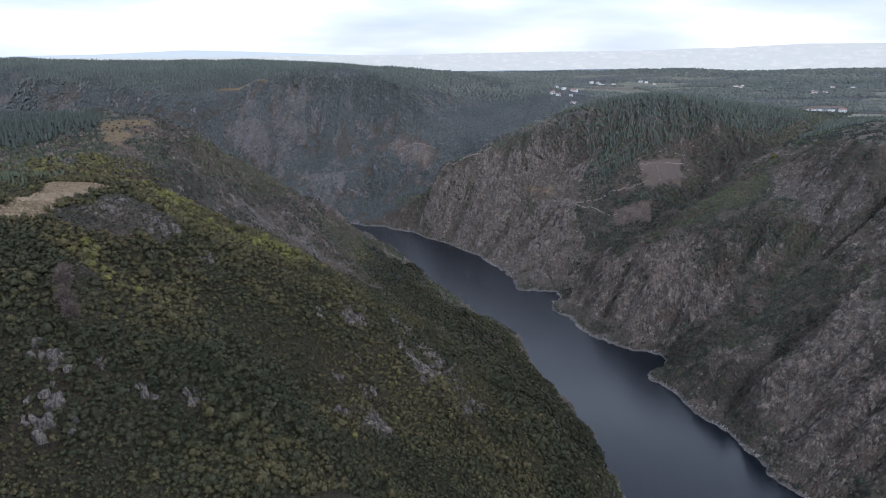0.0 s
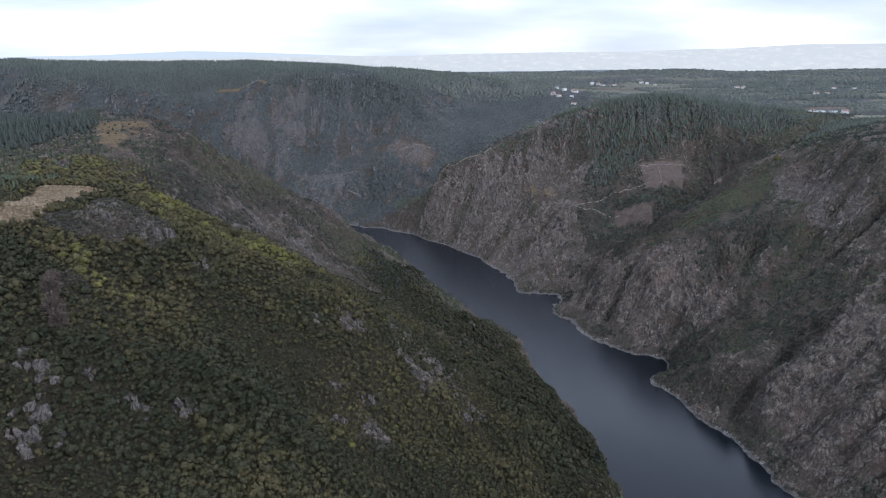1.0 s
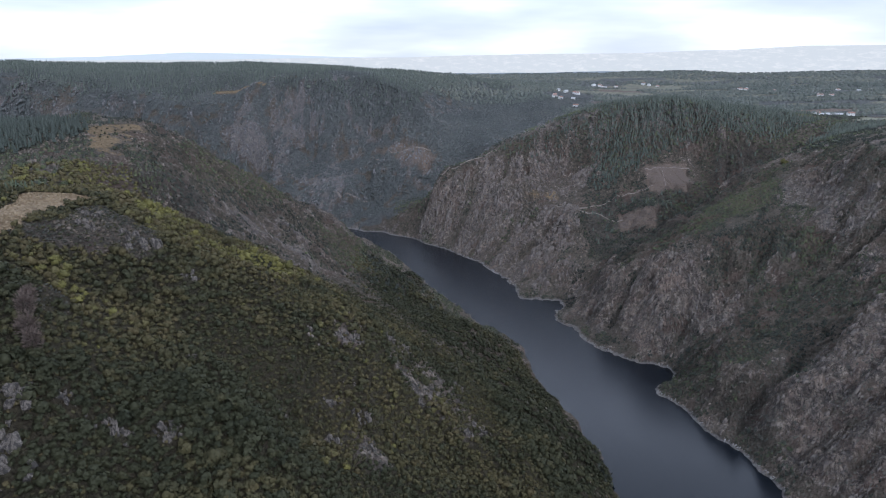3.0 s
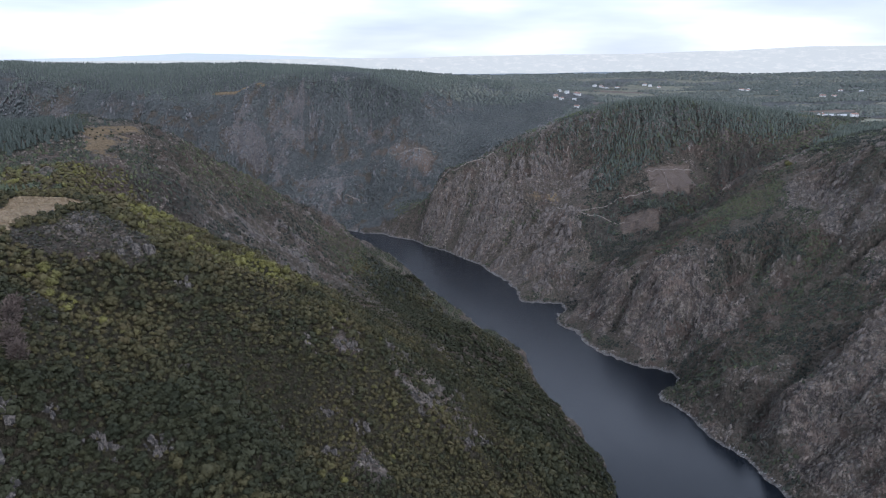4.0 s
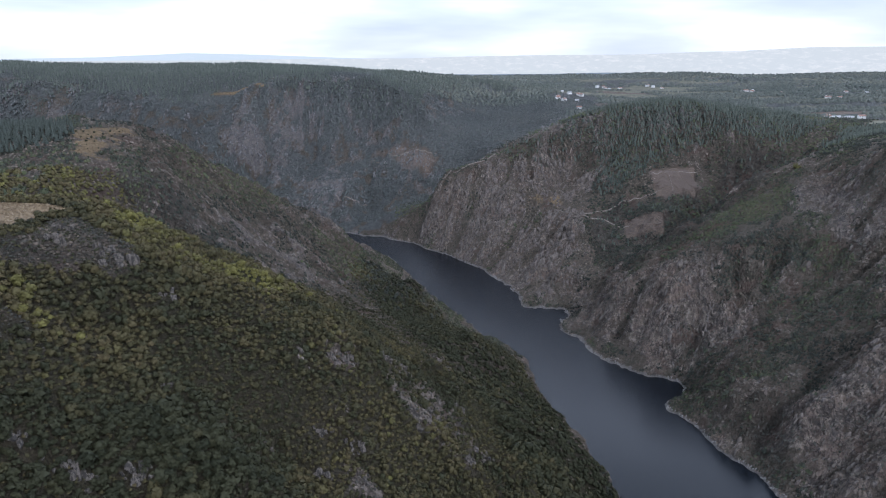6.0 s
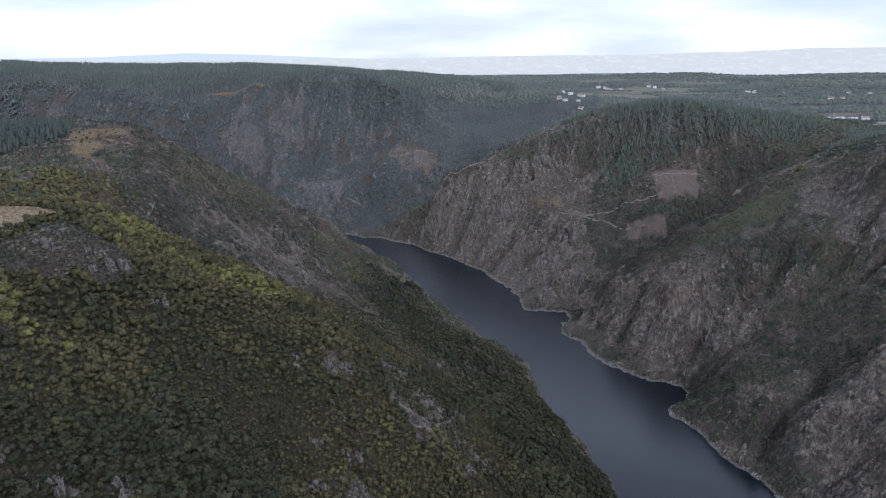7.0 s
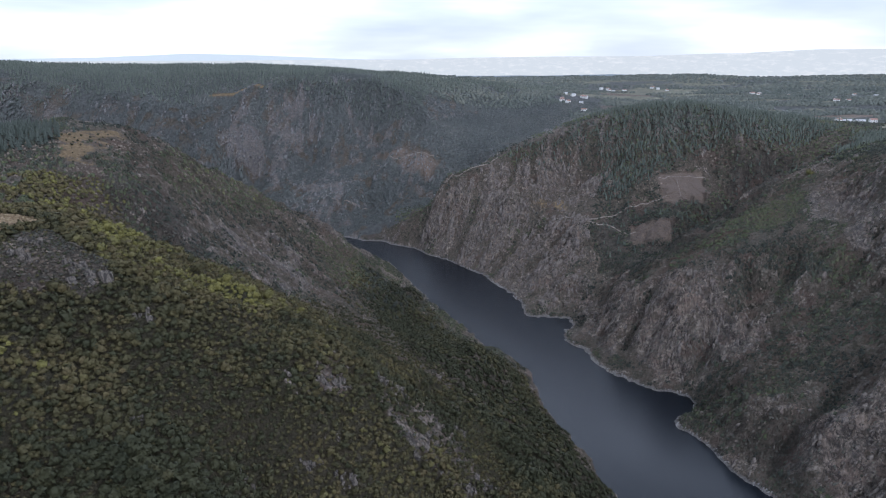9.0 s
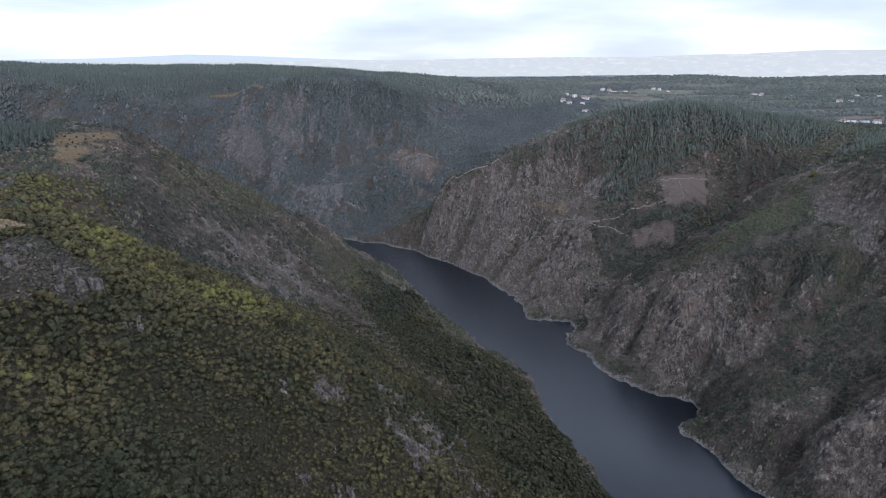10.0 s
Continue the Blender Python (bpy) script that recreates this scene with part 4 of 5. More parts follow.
OUTCROPS = [(-178, 255, 15, 9), (-164, 269, 10, 5), (-149, 275, 12, 9), (-132, 286, 11, 8), (-171, 231, 17, 8), (-174, 240, 11, 4), (-184, 396, 17, 4),
            (-196, 402, 10, 5), (-136, 333, 8, 4), (-62, 428, 11, 7), (-40, 463, 10, 6), (-29, 472, 10, 6), (-214, 388, 12, 6), (-222, 410, 10, 5), (-91, 340, 8, 4),
            (-155, 389, 10, 5), (-66, 348, 10, 6), (-52, 378, 10, 6), (-70, 372, 9, 5), (-14, 430, 11, 6), (12, 484, 10, 6), (20, 432, 11, 6), (-9, 452, 9, 5),
            (-44, 356, 9, 5), (-72, 423, 9, 6), (-2, 470, 8, 5), (32, 448, 9, 5)]  # x, y, width and number of blocks


def off_rock(x, y):
    """0 on the bare outcrops of the near slope."""
    free = np.ones(np.shape(x))
    for ox, oy, wide, _ in OUTCROPS:
        free = np.where(np.hypot(x - ox, y - oy + 0.15 * wide) < 0.38 * wide, 0, free)
    return free


def green_flank(x, y):
    """The greener sides of the spur and of the right bank."""
    zone = Zones(x, y)
    return np.clip(zone("spur_green") + zone("spur_low") + zone("right_green"), 0, 1)


# the near slope
p = spread(rng, -420, 180, 150, 600, 3.0, lambda x, y: np.clip(1.3 * scrub_chance(x, y), 0, 1) * (near_hill(x, y) > 0.3) * valley(x, y) * off_rock(x, y))
zone = Zones(p[:, 0], p[:, 1])
size = rng.uniform(1.3, 2.5, len(p)) * (1.0 + 0.45 * fbm(p[:, 0], p[:, 1], 40, 2, 131) + 0.7 * zone("river_belt") + 0.25 * zone("green_low")) * np.where(rng.uniform(0, 1, len(p)) < 0.10, 1.6, 1.0)
tint = drift(p, 34, 101, 0.37, 0.46, 0.13) + 0.13 * zone("brown_mid") - 0.18 * zone("green_low") - 0.22 * zone("river_belt") - 0.08 * step(-40, 20, p[:, 0]) - 0.09 - 0.14 * (1 - step(300, 360, p[:, 1])) + 0.21 * step(350, 450, p[:, 1]) * (1 - step(-130, -90, p[:, 0]))
tint = np.clip(np.clip(tint, 0.05, 0.72) + 0.75 * gold(p[:, 0], p[:, 1]) * rng.uniform(0.35, 1, len(p)), 0, 1)
tint = np.where(rng.uniform(0, 1, len(p)) < 0.002, 0.84, tint)
single = (p[:, 0] > -185) & (p[:, 0] < -70) & (p[:, 1] > 255) & (p[:, 1] < 350) & (size > 2.3)
single &= rng.uniform(0, 1, len(p)) < 0.6
single &= np.cumsum(single) <= 270
scatter("oak_scrub", oaks_fine, p[~single], size[~single], tint[~single], OAK, "dense dull green and brown oak scrub covering the slope", "scrub", tall=rng.uniform(0.8, 1.25, (~single).sum()), rng=rng)
NEAR_OAKS = (p[single], size[single], tint[single])
p = spread(rng, -420, 180, 150, 600, 3.1, lambda x, y: heath_chance(x, y) * (near_hill(x, y) > 0.3) * valley(x, y))
scatter("heath", oaks_low, p, rng.uniform(0.7, 1.5, len(p)), np.minimum(drift(p, 35, 141, 0.44, 0.4, 0.12), 0.78), OAK, "low brown and olive heather between the oaks", "heath", rng=rng, downhill=0.2)
p = spread(rng, -420, 180, 150, 600, 1.9, lambda x, y: heath_chance(x, y) * (1 - scrub_chance(x, y)) * (near_hill(x, y) > 0.3) * valley(x, y))
scatter("low_scrub", oaks_low, p, rng.uniform(0.6, 1.4, len(p)), drift(p, 30, 143, 0.30, 0.4, 0.2), HEATH, "low brown and mauve heather bushes on the brow", "scrub", rng=rng)

# the spur behind and the left bank
left_side = lambda x, y: (near_hill(x, y) <= 0.3) * (y < 1330 - 0.1 * x) * valley(x, y)
p = spread(rng, -620, 180, 440, 1330, 4.3, lambda x, y: np.clip(scrub_chance(x, y) + 0.8 * gold(x, y), 0, 1) * left_side(x, y))
t = drift(p, 60, 103, 0.30, 0.34, 0.12) + 0.7 * gold(p[:, 0], p[:, 1]) * rng.uniform(0.3, 1, len(p)) + 0.30 * green_flank(p[:, 0], p[:, 1])
belt_ = Zones(p[:, 0], p[:, 1])("river_belt")
t = t - 0.2 * belt_
size = rng.uniform(1.2, 2.5, len(p)) * (1 + 0.75 * belt_ + 0.6 * Zones(p[:, 0], p[:, 1])("gold_shelf"))
near_ = np.where(belt_ > 0.4, p[:, 1] + rng.normal(0, 70, len(p)) < 930, p[:, 1] + rng.normal(0, 30, len(p)) < 560 + 220 * step(-180, -110, p[:, 0]))
near_ |= gold(p[:, 0], p[:, 1]) > 0.35
for shapes, leaves, here, text in ((oaks_mid, OAK, near_, "dense green oak scrub down to the river"), (oaks_far, SCRUB, ~near_, "green oak scrub among grey rock on the spur")):
    scatter("oak_scrub", shapes, p[here], size[here], np.clip(t[here], 0, 1), leaves, text, "scrub", rng=rng, downhill=0.5)
p = spread(rng, -620, 180, 440, 1330, 3.1, lambda x, y: heath_chance(x, y) * (1 - 0.6 * scrub_chance(x, y)) * left_side(x, y))
scatter("heath", tufts, p, rng.uniform(0.8, 1.7, len(p)), drift(p, 40, 147, 0.45, 0.4, 0.18) - 0.35 * Zones(p[:, 0], p[:, 1])("spur_dark"), HEATH, "low grey-brown heather on the spur", "heath", rng=rng, downhill=1.0)
p = spread(rng, -480, 180, 380, 1330, 3.6, lambda x, y: 0.35 * stone_chance(x, y) * (y < 1330 - 0.1 * x) * valley(x, y))
scatter("loose_rocks", rocks, p, rng.uniform(0.4, 1.7, len(p)) * np.where(rng.uniform(0, 1, len(p)) < 0.1, 1.7, 1), np.clip(rng.normal(0.4, 0.3, len(p)), 0, 1), STONE, "grey granite boulders and ribs on the left slope", "rocks", rng=rng, downhill=0.7)

# the right bank
p = spread(rng, 150, 900, 430, 1130, 3.3, lambda x, y: scrub_chance(x, y) * valley(x, y))
scatter("oak_scrub", oaks_far, p, rng.uniform(0.9, 2.1, len(p)) * np.where(rng.uniform(0, 1, len(p)) < 0.15, 1.6, 1), np.minimum(drift(p, 70, 107, 0.27, 0.36, 0.12) + 0.22 * green_flank(p[:, 0], p[:, 1]), 0.85), SCRUB, "patchy dark scrub on the rocky right bank", "scrub", rng=rng, downhill=0.6)
p = spread(rng, 150, 900, 430, 1130, 3.0, lambda x, y: heath_chance(x, y) * (1 - 0.6 * scrub_chance(x, y)) * valley(x, y))
scatter("heath", tufts, p, rng.uniform(0.7, 1.5, len(p)), drift(p, 40, 149, 0.34, 0.35, 0.10), HEATH, "low brown heather on the rocky right bank", "heath", rng=rng, downhill=1.0)
p = spread(rng, 150, 700, 430, 1100, 4.0, lambda x, y: 0.35 * stone_chance(x, y) * valley(x, y))
scatter("loose_rocks", rocks, p, rng.uniform(0.5, 2.0, len(p)) * np.where(rng.uniform(0, 1, len(p)) < 0.1, 1.7, 1), np.clip(rng.normal(0.4, 0.3, len(p)), 0, 1), STONE, "weathered granite boulders and ribs on the right bank", "rocks", rng=rng, downhill=0.7)

# the middle hill: rocks and scrub below, pines on its top
p = spread(rng, -110, 900, 980, 1480, 6.2, lambda x, y: scrub_chance(x, y) * (y > 1130 - 0.35 * (x - 150)))
scatter("hill_scrub", domes, p, rng.uniform(1.5, 3.0, len(p)), drift(p, 70, 157, 0.35, 0.4, 0.12), SCRUB, "dark scrub on the flank of the hill", "scrub", rng=rng)
p = spread(rng, -110, 900, 980, 1480, 4.4, lambda x, y: heath_chance(x, y) * (1 - 0.6 * scrub_chance(x, y)))
scatter("heath", tufts, p, rng.uniform(0.9, 1.8, len(p)), drift(p, 50, 159, 0.60, 0.35, 0.18) - 0.5 * Zones(p[:, 0], p[:, 1])("hill_dark"), HEATH, "low brown heather on the hill", "heath", rng=rng, downhill=1.0)
p = spread(rng, -150, 420, 980, 1400, 4.4, lambda x, y: 0.85 * stone_chance(x, y))
scatter("loose_rocks", rocks, p, rng.uniform(0.8, 2.4, len(p)) * np.where(rng.uniform(0, 1, len(p)) < 0.1, 1.7, 1), np.clip(rng.normal(0.4, 0.3, len(p)), 0, 1), STONE, "pinkish granite ribs on the steep bluff over the river", "rocks", rng=rng, downhill=0.7)


def pine_chance(x, y):
    zone = Zones(x, y)("hill_pines") + inside(x, y, 540, 1400, 250, 36) + 0.28 * Zones(x, y)("hill_thin") + 0.75 * Zones(x, y)("crest_trees") + 0.10 * Zones(x, y)("hill_dark")
    r, d, so, th, me = covers(x, y, *relief(x, y))
    return np.clip(zone, 0, 1) * (so < 0.2) * 0.85


p = spread(rng, 60, 980, 1050, 1470, 4.6, pine_chance)
hgt = rng.uniform(5, 10.5, len(p))
single = (p[:, 1] < 1330) & (p[:, 0] > 300) & (p[:, 0] < 560) & (hgt > 8)
single &= np.cumsum(single) <= 200
scatter("pine_wood", pines, p[~single], hgt[~single], np.clip(rng.normal(0.62, 0.25, (~single).sum()), 0, 1), PINE, "dark green pine wood on the hilltop", "pine wood", sink=0.02, rng=rng)
HILL_PINES = (p[single], hgt[single])

p = spread(rng, -430, -320, 660, 820, 8.0, lambda x, y: 0.5 * Zones(x, y)("dome_grass"))
scatter("oak_scrub", oaks_mid, p, rng.uniform(0.8, 1.9, len(p)), np.clip(rng.normal(0.15, 0.1, len(p)), 0, 1), OAK, "dark round bushes on the golden grass of the hilltop", "scrub", rng=rng)

# pines on the left top
p = spread(rng, -720, -380, 600, 900, 5.6, lambda x, y: 0.95 * np.clip(inside(x, y, -450, 715, 55, 55) + inside(x, y, -560, 760, 140, 60), 0, 1) * (x < -398))
scatter("pine_wood", pines, p, rng.uniform(7, 12, len(p)), np.clip(rng.normal(0.05, 0.15, len(p)), 0, 1), PINE, "dark pine plantation on the left hilltop", "pine wood", sink=0.02, rng=rng)
p = spread(rng, -400, -255, 400, 560, 4.6, lambda x, y: 0.9 * inside(x, y, -350, 470, 45, 70))
scatter("young_pines", pines, p, rng.uniform(5, 9, len(p)), np.clip(rng.normal(0.5, 0.25, len(p)), 0, 1), YOUNG, "young bright green pines beside the dry clearing", "pine wood", sink=0.02, rng=rng)

# the far wall, its rim and the plateau
p = spread(rng, -1500, 450, 1380, 2050, 6.2, lambda x, y: 0.85 * scrub_chance(x, y) * valley(x, y) * ((y > 1440) | (x < -190)))
scatter("far_scrub", lumps, p, rng.uniform(2.2, 4.2, len(p)), drift(p, 90, 163, 0.42, 0.6, 0.14), HAZED_WOOD, "woodland on the far gorge wall, grey-green with painted-in haze", "woodland", tall=rng.uniform(0.45, 0.8, len(p)), rng=rng, downhill=0.9)
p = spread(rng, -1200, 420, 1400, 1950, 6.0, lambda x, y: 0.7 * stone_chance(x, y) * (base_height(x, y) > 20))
scatter("loose_rocks", rocks, p, rng.uniform(1.0, 2.8, len(p)), np.clip(rng.normal(0.4, 0.3, len(p)), 0, 1), HAZED_STONE, "crags on the far gorge wall, greyed by painted-in haze", "rocks", rng=rng, downhill=0.7)
p = spread(rng, -2300, 420, 1720, 2450, 10.5, lambda x, y: 0.95 * np.maximum(step(255, 300, base_height(x, y) + 25 * fbm(x, y, 90, 3, 173)) * (fbm(x, y, 140, 3, 171) > -0.4), Zones(x, y)("pine_belt")) * (1 - inside(x, y, -575, 1805, 95, 18)))
scatter("pine_wood", pines_far, p, rng.uniform(8, 14, len(p)), np.clip(rng.normal(0.6, 0.2, len(p)), 0, 1), PINE, "dark pine forest along the far rim", "pine wood", sink=0.02, rng=rng)


def wood_chance(x, y):
    me = covers(x, y, np.full_like(x, 250.0), np.full_like(x, 0.1))
    fields = (me[1] < 0.1) & (me[4] < 0.65) & (me[2] < 0.1)
    village = np.minimum(np.hypot((x - 410) / 80, (y - 2120) / 110), np.hypot((x - 1090) / 70, (y - 2350) / 90)) > 1
    return np.where((y > 2000) | (x > 350), 0.95, 0) * step(-0.3, -0.1, fbm(x * 0.55, y, 110, 4, 181)) * fields * village


p = spread(rng, -1200, 2600, 1480, 2600, 11.5, wood_chance)
scatter("plateau_wood", lumps, p, rng.uniform(3.4, 6.8, len(p)), drift(p, 200, 187, 0.4, 0.45, 0.14), HAZED_HEDGE, "mixed woods between the fields of the plateau", "woodland", sink=0.2, rng=rng)
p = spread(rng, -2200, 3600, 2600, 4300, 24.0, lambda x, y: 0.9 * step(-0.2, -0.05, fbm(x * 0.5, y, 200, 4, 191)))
scatter("plateau_wood", lumps, p, rng.uniform(6, 11, len(p)), drift(p, 300, 197, 0.45, 0.4, 0.12), HAZED_HEDGE, "distant woods on the plateau", "woodland", sink=0.45, rng=rng)

# washed stones along the water's edge
bank = sampled([q for q in LINES["right_shore"] if q[1] > 380 and q[0] > -300], 3.0)
bank = np.array([a + (b - a) * k / 12 for a, b in zip(bank, bank[1:]) for k in range(12) if np.hypot(*(b - a)[:2]) < 90])[:, :2]
bank = bank + rng.normal(0, 2.4, bank.shape)
bank = bank[fbm(bank[:, 0], bank[:, 1], 30, 2, 201) + rng.normal(0, 0.2, len(bank)) > -0.05]
zb = height(bank[:, 0], bank[:, 1])
bank = bank[(zb > -0.8) & (zb < 3.0)]
scatter("shore_stones", rocks, bank, rng.uniform(0.35, 1.0, len(bank)), np.zeros(len(bank)), WASHED, "pale washed granite boulders along the waterline", "rocks", rng=rng, downhill=0.7)

# dry grass on the clearings
p = spread(rng, -470, -180, 320, 860, 2.4, lambda x, y: 0.8 * np.clip(covers(x, y, *relief(x, y))[1] * 1.3, 0, 1) * (y < 520))
scatter("dry_grass", tufts, p, rng.uniform(0.5, 1.1, len(p)), np.zeros(len(p)), STRAW, "tall dry straw-coloured grass on the clearing", "grass", rng=rng, downhill=1.0)

# large buttresses
for (x0, x1, y0, y1), gap, big, text in (((-480, 180, 380, 1250), 11.0, 3.6, "grey granite buttresses on the left spur"), ((160, 700, 450, 1080), 13.0, 4.4, "rugged granite buttresses on the right bank"),
                                           ((-110, 330, 1000, 1350), 12.0, 7.0, "pinkish granite buttresses on the bluff"), ((-1000, 300, 1440, 1900), 30.0, 6.0, "crags on the far gorge wall, greyed by painted-in haze")):
    p = spread(rng, x0, x1, y0, y1, gap, lambda x, y: 0.6 * stone_chance(x, y) ** 1.5 * (base_height(x, y) > 6) * valley(x, y))
    scatter("crags", crags, p, rng.uniform(0.45, 1.1, len(p)) * big, np.clip(rng.normal(0.4, 0.25, len(p)), 0, 1), HAZED_STONE if y0 > 1400 else STONE, text, "rocks", sink=0.5, tall=rng.uniform(0.8, 1.3, len(p)), rng=rng, downhill=0.9)


# ---- single trees on the near slope ----
def mesh_part(name, me, parent, label=""):
    ob = new(name, me)
    ob.parent = parent
    return tagged(ob, label)


def trunk_mesh(seed, high, thick, limbs, mat):
    """A tapered, slightly bent trunk with limbs, standing on z = 0."""
    r = np.random.default_rng(seed)
    vs, fs, n = [], [], 0

    def tube(path, r0, r1, sides=6):
        nonlocal n
        path = np.array(path)
        for k, q in enumerate(path):
            a = np.arange(sides) * 2 * np.pi / sides
            rad = r0 + (r1 - r0) * k / (len(path) - 1)
            vs.append(np.stack([q[0] + rad * np.cos(a), q[1] + rad * np.sin(a), np.full(sides, q[2])], -1))
            if k:
                for i in range(sides):
                    j = (i + 1) % sides
                    fs.append((n + (k - 1) * sides + i, n + (k - 1) * sides + j, n + k * sides + j, n + k * sides + i))
        n += sides * len(path)

    bend = r.uniform(-0.06, 0.06, 2) * high
    path = [(bend[0] * t * t, bend[1] * t * t, high * t - 0.4 * (t == 0)) for t in np.linspace(0, 1, 5)]
    tube(path, thick, thick * 0.35)
    for k in range(limbs):
        t = r.uniform(0.35, 0.9)
        a, L = r.uniform(0, 2 * np.pi), high * r.uniform(0.25, 0.5)
        s = np.array((bend[0] * t * t, bend[1] * t * t, high * t))
        d = np.array((np.cos(a), np.sin(a), r.uniform(0.5, 1.2)))
        tube([s, s + d * L * 0.5, s + d * L * np.array((0.8, 0.8, 1.1))], thick * 0.4, thick * 0.08, 4)
    return mesh_from("trunk", np.concatenate(vs), np.array(fs), mat)


oak_labels = ["dark green round oak on the scrub slope", "dull green oak among the scrub", "olive green oak on the slope", "brownish oak turning in autumn", "yellowing oak among dark scrub"]
orng = np.random.default_rng(21)
templates = []
for k, base_tint in enumerate((0.10, 0.22, 0.32, 0.42, 0.50, 0.62, 0.75, 0.92)):
    v, f = bush_shape(orng, 150, 0.20, 4)
    v = v * (1, 1, 1.05) + (0, 0, 0.12)
    crown = mesh_from("crown", v, f, OAK, np.full(len(v), base_tint))
    templates.append((crown, trunk_mesh(40 + k, 0.75, 0.07, 4, BARK), oak_labels[min(4, int(base_tint * 5.4))]))
XY, SZ, TI = NEAR_OAKS
ZZ = height(XY[:, 0], XY[:, 1])
tree_proto = {}
for (tx, ty), s_, t_, z_ in zip(XY, SZ, TI, ZZ):
    k = int(np.argmin([abs(t_ - b) for b in (0.10, 0.22, 0.32, 0.42, 0.50, 0.62, 0.75, 0.92)]))
    m = pose(tx, ty, z_ - 0.1 * s_, 0, 0, orng.uniform(0, 360))
    if k not in tree_proto:
        ob = thing("oak_tree", tx, ty, z_, templates[k][2], "tree", "oaks on the near slope")
        mesh_part("trunk", templates[k][1], ob)
        mesh_part("crown", templates[k][0], ob)
        tree_proto[k] = ob
        ob.matrix_world = m @ Matrix.Scale(s_ * 1.05, 4)
    else:
        ob = copy_thing(tree_proto[k], m)
        ob.matrix_basis = m @ Matrix.Scale(s_ * 1.05, 4)

# ---- single pines on the hill ----
XY, SZ = HILL_PINES
ZZ = height(XY[:, 0], XY[:, 1])
pine_crowns = []
for k in range(6):
    v, f = pine_shape(orng, 7, 9)
    pine_crowns.append(mesh_from("crown", v, f, PINE, np.full(len(v), orng.uniform(0.4, 0.9))))
pine_trunk = trunk_mesh(77, 0.7, 0.02, 2, BARK)
pine_proto = {}
for k, ((tx, ty), h_, z_) in enumerate(zip(XY, SZ, ZZ)):
    j = k % 6
    m = pose(tx, ty, z_ - 0.1, 0, 0, orng.uniform(0, 360))
    if j not in pine_proto:
        ob = thing("pine_tree", tx, ty, z_, "tall dark green pine on the hillside", "tree", "pines on the hill")
        mesh_part("trunk", pine_trunk, ob)
        mesh_part("crown", pine_crowns[j], ob)
        pine_proto[j] = ob
    else:
        ob = copy_thing(pine_proto[j], m)
    ob.matrix_basis = m @ Matrix.Scale(h_, 4)


# ---- bare and yellow trees that stand out ----
def bare_tree(x, y, high, seed, label):
    """A leafless tree: trunk, limbs and a haze of thin twigs."""
    r = np.random.default_rng(seed)
    ob = thing("bare_tree", x, y, float(height(x, y)[0]) - 0.2, label, "tree", "leafless trees on the slope")
    mesh_part("trunk", trunk_mesh(seed, high * 0.75, high * 0.02, 9, TWIG), ob)
    V, F = [], []
    for k in range(800):
        d = r.standard_normal(3)
        d /= np.linalg.norm(d)
        c = np.array((0, 0, high * 0.58)) + d * r.uniform(0.3, 1.0) * np.array((0.30, 0.30, 0.44)) * high
        out = d * (1, 1, 0.6) + (0, 0, 0.6)
        side = np.cross(out, r.standard_normal(3))
        side /= np.linalg.norm(side)
        L = high * r.uniform(0.05, 0.11)
        n = len(V)
        V += [c - side * 0.24, c + side * 0.24, c + out * L]
        F.append((n, n + 1, n + 2))
    mesh_part("crown", mesh_from("crown", np.array(V), np.array(F), TWIG), ob, "fine grey-brown leafless twigs")
    return ob


def lone_tree(x, y, radius, tint_, seed, label, tall=1.15):
    r = np.random.default_rng(seed)
    ob = thing("oak_tree", x, y, float(height(x, y)[0]) - 0.2, label, "tree", "single trees on the slope")
    mesh_part("trunk", trunk_mesh(seed, radius * 0.9, radius * 0.08, 5, BARK), ob)
    v, f = bush_shape(r, 320, 0.14, 6, tall)
    mesh_part("crown", mesh_from("crown", v * radius + (0, 0, radius * 0.3), f, OAK, np.full(len(v), tint_)), ob)
    return ob


for k, (x, y, h) in enumerate([(-186, 283, 16), (-191, 292, 15), (-181, 278, 14), (-195, 301, 12)]):
    bare_tree(x, y, h, 300 + k, "tall leafless grey-brown tree among green scrub")
for k, (x, y, r, t) in enumerate([(-206, 341, 4.0, 0.9), (-199, 336, 3.6, 0.93), (-196, 327, 3.0, 0.88), (-180, 352, 4.2, 0.55), (-64, 318, 3.2, 0.9), (-55, 330, 2.8, 0.93), (-128, 476, 3.8, 0.95), (-120, 484, 3.8, 0.92), (-112, 490, 3.2, 0.9), (-152, 458, 3.6, 0.8), (-140, 468, 3.6, 0.88),
                              (-160, 470, 4.5, 0.5), (-104, 508, 3.2, 0.93), (528, 985, 6.0, 0.93)]):
    lone_tree(x, y, r, t, 400 + k, "yellow autumn oak standing out from the scrub" if t > 0.75 else "large round olive green oak on the slope")


